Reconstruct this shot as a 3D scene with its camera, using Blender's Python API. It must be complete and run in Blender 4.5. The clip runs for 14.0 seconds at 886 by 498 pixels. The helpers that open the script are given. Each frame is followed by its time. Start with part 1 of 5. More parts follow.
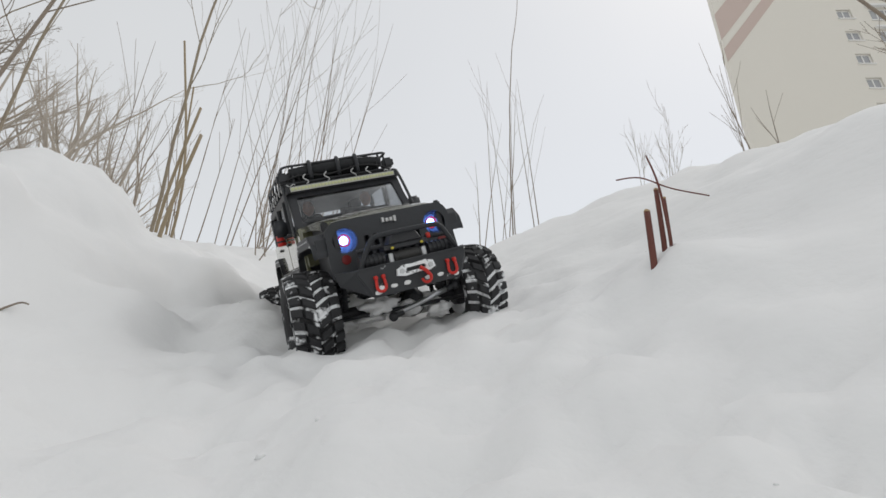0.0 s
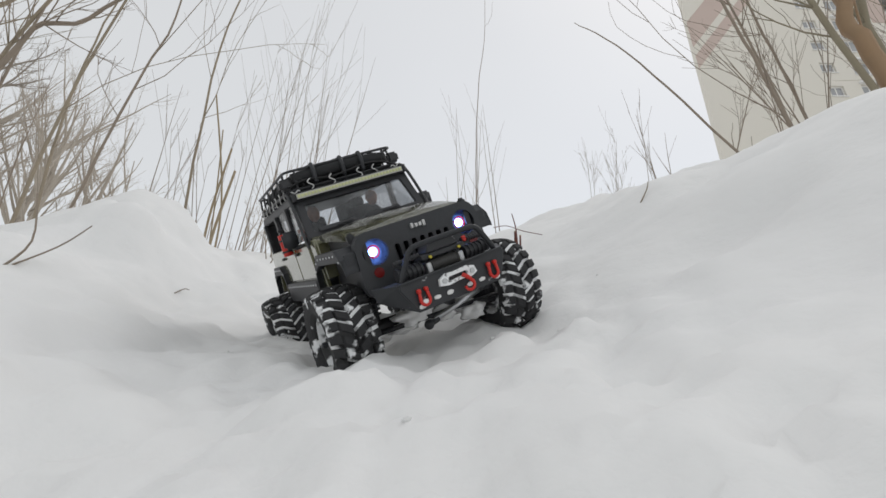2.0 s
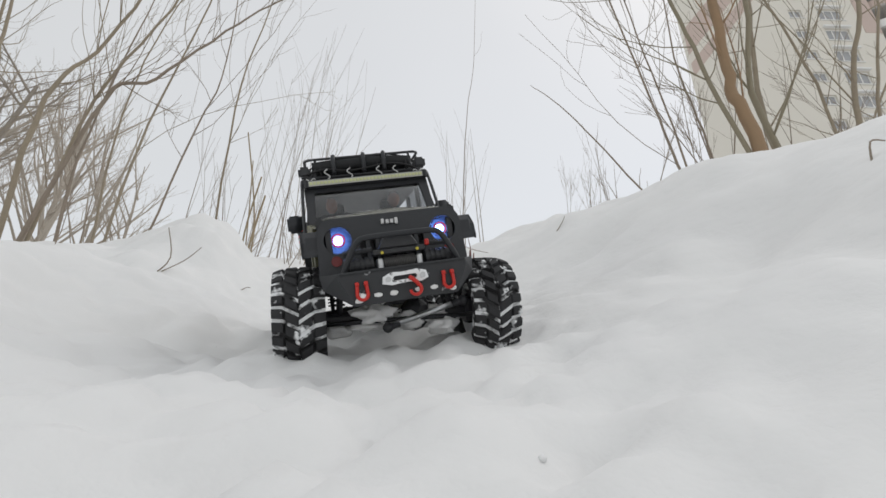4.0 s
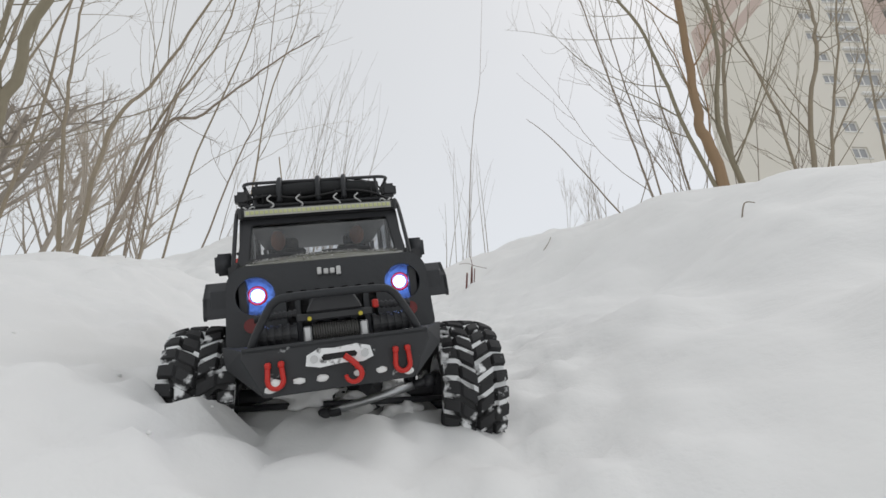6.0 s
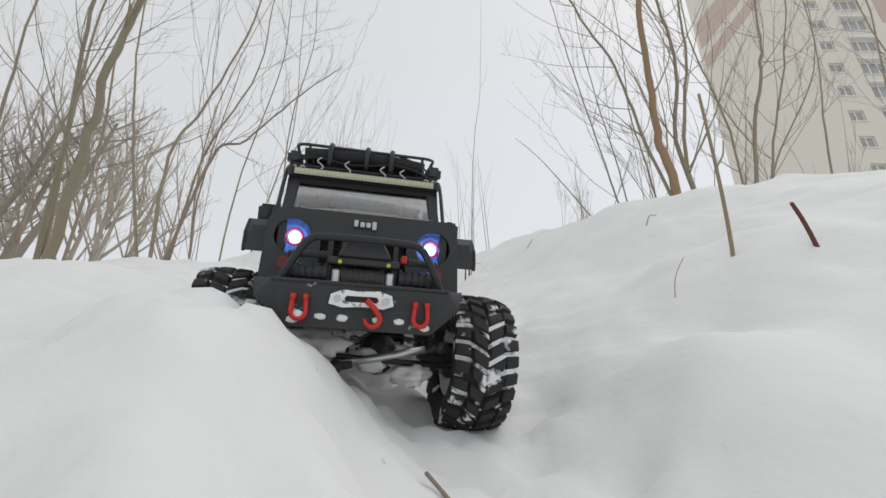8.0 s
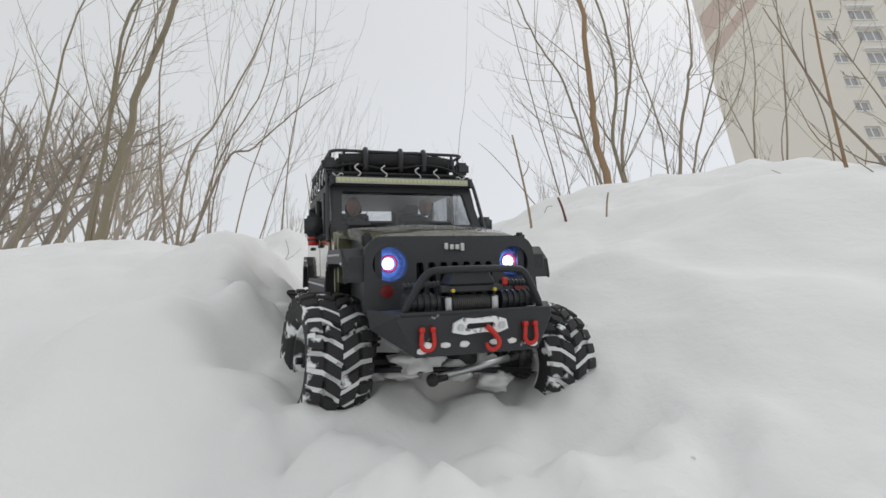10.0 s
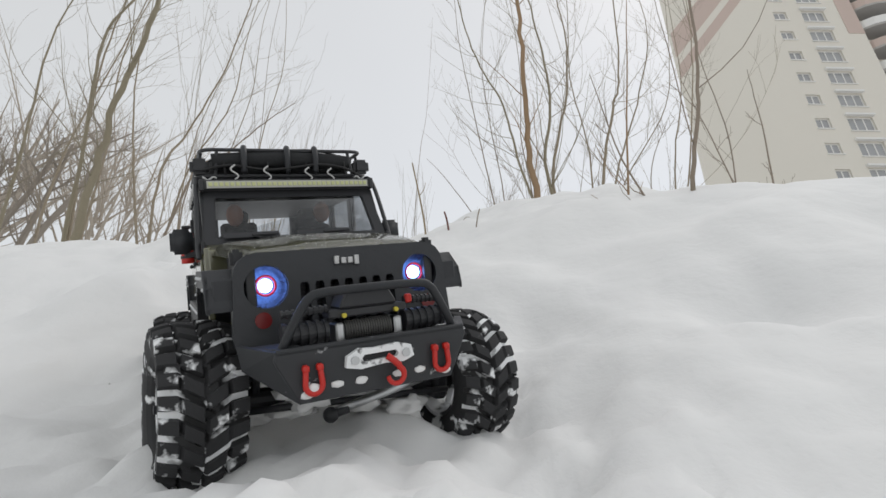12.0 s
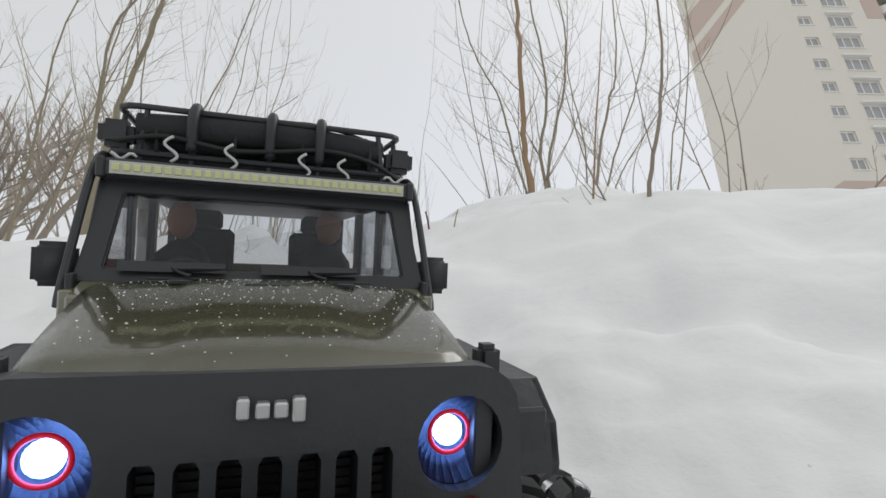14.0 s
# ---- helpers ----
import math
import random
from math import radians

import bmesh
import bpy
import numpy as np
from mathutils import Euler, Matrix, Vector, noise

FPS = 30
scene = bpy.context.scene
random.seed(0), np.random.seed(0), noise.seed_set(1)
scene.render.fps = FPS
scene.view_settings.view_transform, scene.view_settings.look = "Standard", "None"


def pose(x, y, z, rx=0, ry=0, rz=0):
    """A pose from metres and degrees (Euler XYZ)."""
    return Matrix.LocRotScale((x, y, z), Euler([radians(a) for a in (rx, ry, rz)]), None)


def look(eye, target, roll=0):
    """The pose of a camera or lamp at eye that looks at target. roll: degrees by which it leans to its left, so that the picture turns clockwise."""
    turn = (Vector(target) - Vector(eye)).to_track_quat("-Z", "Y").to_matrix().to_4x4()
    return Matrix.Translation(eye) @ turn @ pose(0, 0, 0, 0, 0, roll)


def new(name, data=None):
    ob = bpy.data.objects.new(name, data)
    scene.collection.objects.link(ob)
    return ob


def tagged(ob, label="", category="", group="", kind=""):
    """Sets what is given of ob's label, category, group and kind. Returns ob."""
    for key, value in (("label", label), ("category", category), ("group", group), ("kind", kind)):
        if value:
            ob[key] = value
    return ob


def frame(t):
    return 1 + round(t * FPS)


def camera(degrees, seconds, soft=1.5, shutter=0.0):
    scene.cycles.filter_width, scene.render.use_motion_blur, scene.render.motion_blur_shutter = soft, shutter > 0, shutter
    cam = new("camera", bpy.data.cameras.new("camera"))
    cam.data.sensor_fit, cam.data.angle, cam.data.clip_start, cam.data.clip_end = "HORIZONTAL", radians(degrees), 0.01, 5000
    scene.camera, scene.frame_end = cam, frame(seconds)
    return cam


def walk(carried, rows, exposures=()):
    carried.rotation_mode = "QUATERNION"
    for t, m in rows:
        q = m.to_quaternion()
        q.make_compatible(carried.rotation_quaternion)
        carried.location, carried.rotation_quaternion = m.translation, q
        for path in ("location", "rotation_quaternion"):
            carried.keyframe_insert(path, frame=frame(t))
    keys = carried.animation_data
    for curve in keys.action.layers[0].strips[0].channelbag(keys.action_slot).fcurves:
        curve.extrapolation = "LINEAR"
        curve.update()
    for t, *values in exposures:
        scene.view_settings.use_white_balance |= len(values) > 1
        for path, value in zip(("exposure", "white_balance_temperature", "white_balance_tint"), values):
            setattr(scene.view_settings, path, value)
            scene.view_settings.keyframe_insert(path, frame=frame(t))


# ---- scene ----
cam = camera(79.0, 14.0, soft=1.55)
PATH = [
    (0, (0.094, 0.625, 0.643), (-0.012, 2.391, 1.576), 2.7),
    (0.5, (0.112, 0.539, 0.607), (0.044, 2.315, 1.523), 1.9),
    (1, (0.118, 0.427, 0.546), (0.083, 2.205, 1.46), 1.4),
    (1.5, (0.134, 0.308, 0.492), (0.101, 2.084, 1.412), 1.6),
    (2, (0.145, 0.198, 0.443), (0.117, 1.965, 1.379), 1.7),
    (2.5, (0.155, 0.083, 0.4), (0.136, 1.846, 1.345), 2.1),
    (3, (0.179, -0.043, 0.333), (0.16, 1.719, 1.279), 1.8),
    (3.2, (0.186, -0.087, 0.311), (0.167, 1.675, 1.257), 1.7),
    (5.3, (0.21, -0.432, 0.168), (0.179, 1.332, 1.11), 3.1),
    (5.5, (0.21, -0.466, 0.154), (0.172, 1.299, 1.095), 3.0),
    (6, (0.209, -0.532, 0.143), (0.159, 1.228, 1.09), 2.7),
    (6.5, (0.208, -0.62, 0.108), (0.149, 1.143, 1.052), 2.4),
    (7, (0.207, -0.738, 0.03), (0.134, 1.025, 0.97), 2.4),
    (7.5, (0.201, -0.834, -0.018), (0.125, 0.931, 0.92), 2.2),
    (8, (0.24, -0.953, -0.067), (0.16, 0.812, 0.869), 2.1),
    (8.5, (0.29, -1.075, -0.129), (0.205, 0.698, 0.792), 1.6),
    (8.7, (0.309, -1.125, -0.154), (0.219, 0.652, 0.76), 1.5),
    (10.8, (0.559, -1.54, -0.467), (0.442, 0.226, 0.465), 2.2),
    (11, (0.58, -1.57, -0.49), (0.479, 0.194, 0.447), 2.0),
    (11.5, (0.64, -1.645, -0.533), (0.571, 0.117, 0.411), 1.7),
    (12, (0.679, -1.72, -0.532), (0.65, 0.043, 0.412), 1.5),
    (12.5, (0.72, -1.754, -0.526), (0.708, 0.012, 0.413), 1.5),
    (13, (0.766, -1.763, -0.497), (0.742, 0.009, 0.428), 1.7),
    (13.5, (0.78, -1.781, -0.5), (0.731, 0.0, 0.408), 2.0),
    (14, (0.77, -1.819, -0.546), (0.706, -0.035, 0.356), 2.3),
]
walk(cam, [(t, look(eye, target, roll)) for t, eye, target, roll in PATH])

# ==== world and light ====
world = bpy.data.worlds.new("overcast")
scene.world = world
world.use_nodes = True
wn, wl = world.node_tree.nodes, world.node_tree.links
wn.clear()
sky = wn.new("ShaderNodeTexSky")
sky.sky_type, sky.sun_disc = "NISHITA", False
sky.sun_elevation, sky.sun_rotation = radians(62), radians(54)
sky_bg = wn.new("ShaderNodeBackground")
sky_bg.inputs["Strength"].default_value = 0.05
wl.new(sky.outputs["Color"], sky_bg.inputs["Color"])
# the cloud deck: nearly even, a little brighter overhead, with faint soft patches
cloud_bg = wn.new("ShaderNodeBackground")
tc = wn.new("ShaderNodeTexCoord")
cn = wn.new("ShaderNodeTexNoise")
cn.inputs["Scale"].default_value, cn.inputs["Detail"].default_value = 1.6, 3
ramp = wn.new("ShaderNodeValToRGB")
ramp.color_ramp.elements[0].position, ramp.color_ramp.elements[0].color = 0.3, (0.692, 0.672, 0.612, 1)
ramp.color_ramp.elements[1].position, ramp.color_ramp.elements[1].color = 0.7, (0.742, 0.722, 0.662, 1)
wl.new(tc.outputs["Generated"], cn.inputs["Vector"])
wl.new(cn.outputs["Fac"], ramp.inputs["Fac"])
wl.new(ramp.outputs["Color"], cloud_bg.inputs["Color"])
cloud_bg.inputs["Strength"].default_value = 0.87
wadd = wn.new("ShaderNodeAddShader")
wout = wn.new("ShaderNodeOutputWorld")
wl.new(sky_bg.outputs[0], wadd.inputs[0])
wl.new(cloud_bg.outputs[0], wadd.inputs[1])
wl.new(wadd.outputs[0], wout.inputs[0])

sun_data = bpy.data.lights.new("sun", "SUN")
sun_data.energy, sun_data.angle, sun_data.color = 0.78, radians(30), (1, 0.985, 0.96)
sun = new("sun", sun_data)
sun.matrix_basis = look((3.6, 2.6, 6.6), (0, 0, 0))

# ==== materials ====


def material(name, color, rough=0.6, metal=0.0, grain=0.0, scale=40.0, bump=0.0, second=None, coat=0.0, coords="Object", detail=6.0, spec=0.5):
    """A principled material, mottled between color and second at two scales, with fine relief."""
    m = bpy.data.materials.new(name)
    m.use_nodes = True
    n, l = m.node_tree.nodes, m.node_tree.links
    p = n["Principled BSDF"]
    p.inputs["Roughness"].default_value, p.inputs["Metallic"].default_value = rough, metal
    p.inputs["Coat Weight"].default_value, p.inputs["Coat Roughness"].default_value = coat, 0.06
    p.inputs["Specular IOR Level"].default_value = spec
    second = second or tuple(c * (1 - grain) for c in color)
    co = n.new("ShaderNodeTexCoord")
    fine, broad = n.new("ShaderNodeTexNoise"), n.new("ShaderNodeTexNoise")
    fine.inputs["Scale"].default_value, fine.inputs["Detail"].default_value = scale, detail
    broad.inputs["Scale"].default_value, broad.inputs["Detail"].default_value = scale / 7, 3
    mix = n.new("ShaderNodeMix")
    mix.data_type = "RGBA"
    both = n.new("ShaderNodeMath")
    both.operation = "MULTIPLY_ADD"
    both.inputs[1].default_value = 0.6
    half = n.new("ShaderNodeMath")
    half.operation = "MULTIPLY"
    half.inputs[1].default_value = 0.4
    l.new(co.outputs[coords], fine.inputs["Vector"])
    l.new(co.outputs[coords], broad.inputs["Vector"])
    l.new(fine.outputs["Fac"], half.inputs[0])
    l.new(broad.outputs["Fac"], both.inputs[0])
    l.new(half.outputs[0], both.inputs[2])
    l.new(both.outputs[0], mix.inputs["Factor"])
    mix.inputs["A"].default_value, mix.inputs["B"].default_value = (*color, 1), (*second, 1)
    l.new(mix.outputs["Result"], p.inputs["Base Color"])
    if bump:
        b = n.new("ShaderNodeBump")
        b.inputs["Strength"].default_value, b.inputs["Distance"].default_value = 1.0, bump
        l.new(fine.outputs["Fac"], b.inputs["Height"])
        l.new(b.outputs["Normal"], p.inputs["Normal"])
    return m


def snow_material(name):
    m = bpy.data.materials.new(name)
    m.use_nodes = True
    n, l = m.node_tree.nodes, m.node_tree.links
    p = n["Principled BSDF"]
    p.inputs["Roughness"].default_value = 0.75
    p.inputs["Specular IOR Level"].default_value = 0.25
    co = n.new("ShaderNodeTexCoord")
    fine, mid, broad = (n.new("ShaderNodeTexNoise") for _ in range(3))
    for tex, scale, detail in ((fine, 420, 3), (mid, 38, 5), (broad, 3.0, 4)):
        tex.inputs["Scale"].default_value, tex.inputs["Detail"].default_value = scale, detail
        l.new(co.outputs["Object"], tex.inputs["Vector"])
    mix = n.new("ShaderNodeMix")
    mix.data_type = "RGBA"
    l.new(broad.outputs["Fac"], mix.inputs["Factor"])
    mix.inputs["A"].default_value, mix.inputs["B"].default_value = (0.745, 0.745, 0.745, 1), (0.80, 0.798, 0.79, 1)
    l.new(mix.outputs["Result"], p.inputs["Base Color"])
    b1, b2 = n.new("ShaderNodeBump"), n.new("ShaderNodeBump")
    b1.inputs["Strength"].default_value, b1.inputs["Distance"].default_value = 0.30, 0.006
    b2.inputs["Strength"].default_value, b2.inputs["Distance"].default_value = 0.15, 0.0007
    l.new(mid.outputs["Fac"], b1.inputs["Height"])
    l.new(fine.outputs["Fac"], b2.inputs["Height"])
    l.new(b1.outputs["Normal"], b2.inputs["Normal"])
    l.new(b2.outputs["Normal"], p.inputs["Normal"])
    return m


def glowing(name, color, strength):
    m = bpy.data.materials.new(name)
    m.use_nodes = True
    p = m.node_tree.nodes["Principled BSDF"]
    p.inputs["Base Color"].default_value = (*color, 1)
    p.inputs["Emission Color"].default_value, p.inputs["Emission Strength"].default_value = (*color, 1), strength
    return m


def glass(name, tint, rough=0.02):
    m = bpy.data.materials.new(name)
    m.use_nodes = True
    n, l = m.node_tree.nodes, m.node_tree.links
    n.remove(n["Principled BSDF"])
    clear, shine, mix, fres = n.new("ShaderNodeBsdfTransparent"), n.new("ShaderNodeBsdfGlossy"), n.new("ShaderNodeMixShader"), n.new("ShaderNodeFresnel")
    clear.inputs["Color"].default_value = (*tint, 1)
    shine.inputs["Roughness"].default_value = rough
    fres.inputs["IOR"].default_value = 1.5
    l.new(fres.outputs[0], mix.inputs[0])
    l.new(clear.outputs[0], mix.inputs[1])
    l.new(shine.outputs[0], mix.inputs[2])
    l.new(mix.outputs[0], n["Material Output"].inputs["Surface"])
    return m


def snowy(name, color, cover, scale, rough=0.85):
    """Rubber with packed snow in patches."""
    m = material(name, color, rough, grain=0.3, scale=60)
    n, l = m.node_tree.nodes, m.node_tree.links
    p = n["Principled BSDF"]
    co, tex, cut, mix = n.new("ShaderNodeTexCoord"), n.new("ShaderNodeTexNoise"), n.new("ShaderNodeValToRGB"), n.new("ShaderNodeMix")
    mix.data_type = "RGBA"
    tex.inputs["Scale"].default_value, tex.inputs["Detail"].default_value = scale, 5
    cut.color_ramp.elements[0].position, cut.color_ramp.elements[1].position = 1 - cover - 0.03, 1 - cover + 0.03
    old = p.inputs["Base Color"].links[0].from_socket
    l.new(co.outputs["Object"], tex.inputs["Vector"])
    l.new(tex.outputs["Fac"], cut.inputs["Fac"])
    l.new(cut.outputs["Color"], mix.inputs["Factor"])
    l.new(old, mix.inputs["A"])
    mix.inputs["B"].default_value = (0.82, 0.83, 0.84, 1)
    l.new(mix.outputs["Result"], p.inputs["Base Color"])
    return m


SNOW = snow_material("snow")
BARK = material("willow_bark", (0.36, 0.30, 0.215), 0.85, scale=60, bump=0.002, second=(0.22, 0.185, 0.14))
RUST_BARK = material("orange_bark", (0.35, 0.22, 0.125), 0.85, scale=30, bump=0.002, second=(0.24, 0.175, 0.11))
GREEN_BARK = material("green_grey_bark", (0.30, 0.265, 0.185), 0.8, scale=30, bump=0.001, second=(0.20, 0.17, 0.12))
TWIG = material("twig_bark", (0.32, 0.26, 0.205), 0.85, scale=80, second=(0.20, 0.165, 0.13))
# bark for the far trees, paled to put distance haze into the colour
HAZED_TWIG = material("far_twigs_hazed", (0.46, 0.41, 0.345), 0.9, scale=8, second=(0.34, 0.295, 0.25))
RED_STEM = material("red_brown_stem", (0.17, 0.045, 0.03), 0.7, scale=150, second=(0.08, 0.03, 0.022))
CUT_WOOD = material("cut_wood", (0.5, 0.36, 0.2), 0.8, scale=200, grain=0.3)
PANEL = material("cream_render", (0.72, 0.685, 0.615), 0.9, scale=2.0, second=(0.68, 0.645, 0.58))
PINK = material("pink_render", (0.56, 0.45, 0.40), 0.9, scale=2.0, second=(0.52, 0.42, 0.375))
WHITE_TRIM = material("white_trim", (0.78, 0.77, 0.75), 0.7, scale=6, grain=0.06)
# tower glass: haze and sky reflection are painted in as a paler grey
WINDOW_HAZED = material("hazed_window_pane", (0.26, 0.265, 0.275), 0.15, scale=0.6, second=(0.44, 0.445, 0.45))
GREY_CONCRETE = material("balcony_concrete", (0.45, 0.43, 0.41), 0.9, scale=3, grain=0.2)

OLIVE = material("olive_paint", (0.125, 0.122, 0.058), 0.26, scale=70, second=(0.105, 0.104, 0.048), coat=1.0, spec=0.8)
OLIVE.node_tree.nodes["Principled BSDF"].inputs["Coat IOR"].default_value = 1.7
DARK = material("dark_grey_plastic", (0.030, 0.032, 0.037), 0.50, scale=220, grain=0.3, bump=0.0003, spec=0.48)
BLACK = material("black_plastic", (0.030, 0.031, 0.035), 0.48, scale=200, grain=0.3, spec=0.5)
STEEL_GREY = material("grey_powder_coat", (0.03, 0.032, 0.036), 0.5, metal=0.3, scale=260, grain=0.25, bump=0.0002)
ALU = material("aluminium", (0.62, 0.63, 0.64), 0.35, metal=0.9, scale=120, grain=0.2)
RED = material("red_enamel", (0.58, 0.022, 0.014), 0.38, scale=150, grain=0.2)
DARK_RED = material("dark_red_lens", (0.16, 0.01, 0.01), 0.2, scale=150, grain=0.2)
ROPE = material("winch_rope", (0.045, 0.044, 0.043), 0.5, scale=300, second=(0.10, 0.098, 0.094))
STRAW = material("straw_stem", (0.36, 0.285, 0.18), 0.7, scale=120, second=(0.24, 0.19, 0.125))
CLOTH = material("black_cargo_cloth", (0.026, 0.027, 0.029), 0.9, scale=160, grain=0.4, bump=0.0012)
CORD = material("black_elastic_cord", (0.014, 0.014, 0.015), 0.7, scale=200, grain=0.3)
HOOK_STEEL = material("white_coated_hook", (0.62, 0.62, 0.61), 0.4, scale=150, grain=0.2)
BOWL = material("headlight_bowl", (0.085, 0.095, 0.12), 0.38, metal=1.0, scale=150, grain=0.2)
CROWN = material("grey_brown_twigs", (0.33, 0.29, 0.245), 0.9, scale=20, second=(0.22, 0.19, 0.16))
LED_FACE = material("led_diode", (0.62, 0.64, 0.32), 0.4, scale=200, grain=0.2)
LED_TRAY = material("led_reflector", (0.52, 0.52, 0.48), 0.35, metal=0.4, scale=200, grain=0.2)
BRASS = material("yellow_bolt", (0.62, 0.52, 0.06), 0.4, metal=0.3, scale=200, grain=0.2)
RUBBER = snowy("tyre_rubber", (0.033, 0.033, 0.035), 0.37, 60)
GROOVE = snowy("tyre_groove_snow", (0.03, 0.03, 0.031), 0.56, 30)
PACKED = snow_material("packed_snow")
FIGURE = material("brown_figure_plastic", (0.5, 0.22, 0.13), 0.6, scale=60, second=(0.4, 0.17, 0.10))
SEAT = material("black_seat", (0.02, 0.02, 0.022), 0.8, scale=100, grain=0.3)
PANE = glass("tinted_pane", (0.64, 0.66, 0.68), 0.03)
LAMP = glowing("headlight_led", (0.2, 0.38, 1.0), 14.0)
HALO = glowing("red_halo_ring", (0.7, 0.005, 0.02), 0.2)
BEZEL = material("silver_letters", (0.60, 0.60, 0.60), 0.35, metal=0.7, scale=200, grain=0.2)

# ==== mesh helpers ====


def box(bm, lo, hi, bevel=0.0, taper=None, segments=1):
    """A box between two corners. taper: (x, y) factors for its top."""
    made = bmesh.ops.create_cube(bm, size=1)["verts"]
    lo, hi = Vector(lo), Vector(hi)
    for v in made:
        up = v.co.z > 0
        for i in range(3):
            v.co[i] = (lo[i] + hi[i]) / 2 + v.co[i] * (hi[i] - lo[i]) * (taper[i] if taper and up and i < 2 else 1)
    if bevel:
        edges = list({e for v in made for e in v.link_edges})
        bmesh.ops.bevel(bm, geom=edges, offset=bevel, segments=segments, affect="EDGES", clamp_overlap=True)


def prism(bm, outline, axis, lo, hi, bevel=0.0):
    """An outline of two coordinates drawn out along an axis ("x", "y" or "z")."""
    k = "xyz".index(axis)

    def at(p, w):
        q = list(p)
        q.insert(k, w)
        return bm.verts.new(q)

    a, b = [at(p, lo) for p in outline], [at(p, hi) for p in outline]
    faces = [bm.faces.new(a), bm.faces.new(b[::-1])]
    for i in range(len(a)):
        j = (i + 1) % len(a)
        faces.append(bm.faces.new((a[i], b[i], b[j], a[j])))
    bmesh.ops.recalc_face_normals(bm, faces=faces)
    if bevel:
        edges = list({e for f in faces for e in f.edges})
        bmesh.ops.bevel(bm, geom=edges, offset=bevel, segments=1, affect="EDGES", clamp_overlap=True)


def tube(bm, points, radius, sides=8, end=None, closed=False):
    """A round bar along points; the radius runs from radius to end."""
    points = [Vector(p) for p in points]
    end = radius if end is None else end
    rings, n = [], len(points)
    side = None
    for i, p in enumerate(points):
        if closed:
            way = points[(i + 1) % n] - points[i - 1]
        else:
            way = points[min(i + 1, n - 1)] - points[max(i - 1, 0)]
        way = way.normalized() if way.length > 1e-9 else Vector((0, 0, 1))
        if side is None:
            side = way.orthogonal().normalized()
        side = (side - way * side.dot(way)).normalized()
        other = way.cross(side)
        r = radius + (end - radius) * i / max(n - 1, 1)
        rings.append([bm.verts.new(p + (side * math.cos(a) + other * math.sin(a)) * r) for a in (2 * math.pi * k / sides for k in range(sides))])
    for i in range(n if closed else n - 1):
        a, b = rings[i], rings[(i + 1) % n]
        for k in range(sides):
            bm.faces.new((a[k], a[(k + 1) % sides], b[(k + 1) % sides], b[k]))
    if not closed:
        bm.faces.new(rings[0][::-1])
        bm.faces.new(rings[-1])


def smooth_path(points, steps=6):
    """Catmull-Rom through points."""
    pts = [Vector(p) for p in points]
    out = []
    for i in range(len(pts) - 1):
        p0, p1, p2, p3 = pts[max(i - 1, 0)], pts[i], pts[i + 1], pts[min(i + 2, len(pts) - 1)]
        for k in range(steps):
            t = k / steps
            out.append(0.5 * (2 * p1 + (p2 - p0) * t + (2 * p0 - 5 * p1 + 4 * p2 - p3) * t * t + (3 * p1 - p0 - 3 * p2 + p3) * t ** 3))
    out.append(pts[-1])
    return out


def disc(bm, centre, axis, radius, depth, sides=20, bevel=0.0):
    a = Vector(axis).normalized()
    c = Vector(centre)
    tube(bm, [c - a * depth / 2, c + a * depth / 2], radius, sides)


def ribbed(bm, a, b, low, high, ribs, sides):
    """A round bar along x from a to b whose radius steps between low and high."""
    a, b = Vector(a), Vector(b)
    rings = []
    for k in range(ribs * 4):
        c = a.lerp(b, (k // 2 + (0.02 if k % 2 else 0)) / (ribs * 2 - 1) if k < ribs * 4 - 1 else 1)
        r = high if (k + 1) // 2 % 2 else low
        rings.append([bm.verts.new(c + Vector((0, r * math.cos(q), r * math.sin(q)))) for q in (2 * math.pi * i / sides for i in range(sides))])
    for p, q in zip(rings, rings[1:]):
        for i in range(sides):
            j = (i + 1) % sides
            bm.faces.new((p[i], p[j], q[j], q[i]))
    bm.faces.new(rings[0][::-1])
    bm.faces.new(rings[-1])
    bmesh.ops.recalc_face_normals(bm, faces=bm.faces)


def lump(bm, centre, size, seed=0, rough=0.35, level=2):
    """A rounded uneven clod."""
    made = bmesh.ops.create_icosphere(bm, subdivisions=level, radius=1)["verts"]
    for v in made:
        n = noise.noise(v.co * 1.6 + Vector((seed * 7.3, seed * 1.7, 3))) + 0.5 * noise.noise(v.co * 4 + Vector((seed, 5, seed)))
        v.co = Vector(centre) + Vector((v.co.x * size[0], v.co.y * size[1], v.co.z * size[2])) * (1 + rough * n)


def mesh_of(name, bm, mat, smooth=False):
    me = bpy.data.meshes.new(name)
    bm.to_mesh(me)
    bm.free()
    me.materials.append(mat)
    if smooth:
        for p in me.polygons:
            p.use_smooth = True
    return me


def part(name, bm, mat, parent, label="", smooth=False):
    ob = new(name, mesh_of(name, bm, mat, smooth))
    ob.parent = parent
    if label:
        tagged(ob, label)
    return ob


def thing(name, label, category, at=(0, 0, 0), group="", kind=""):
    ob = new(name)
    ob.location = at
    ob.empty_display_size = 0.02
    return tagged(ob, label, category, group, kind)


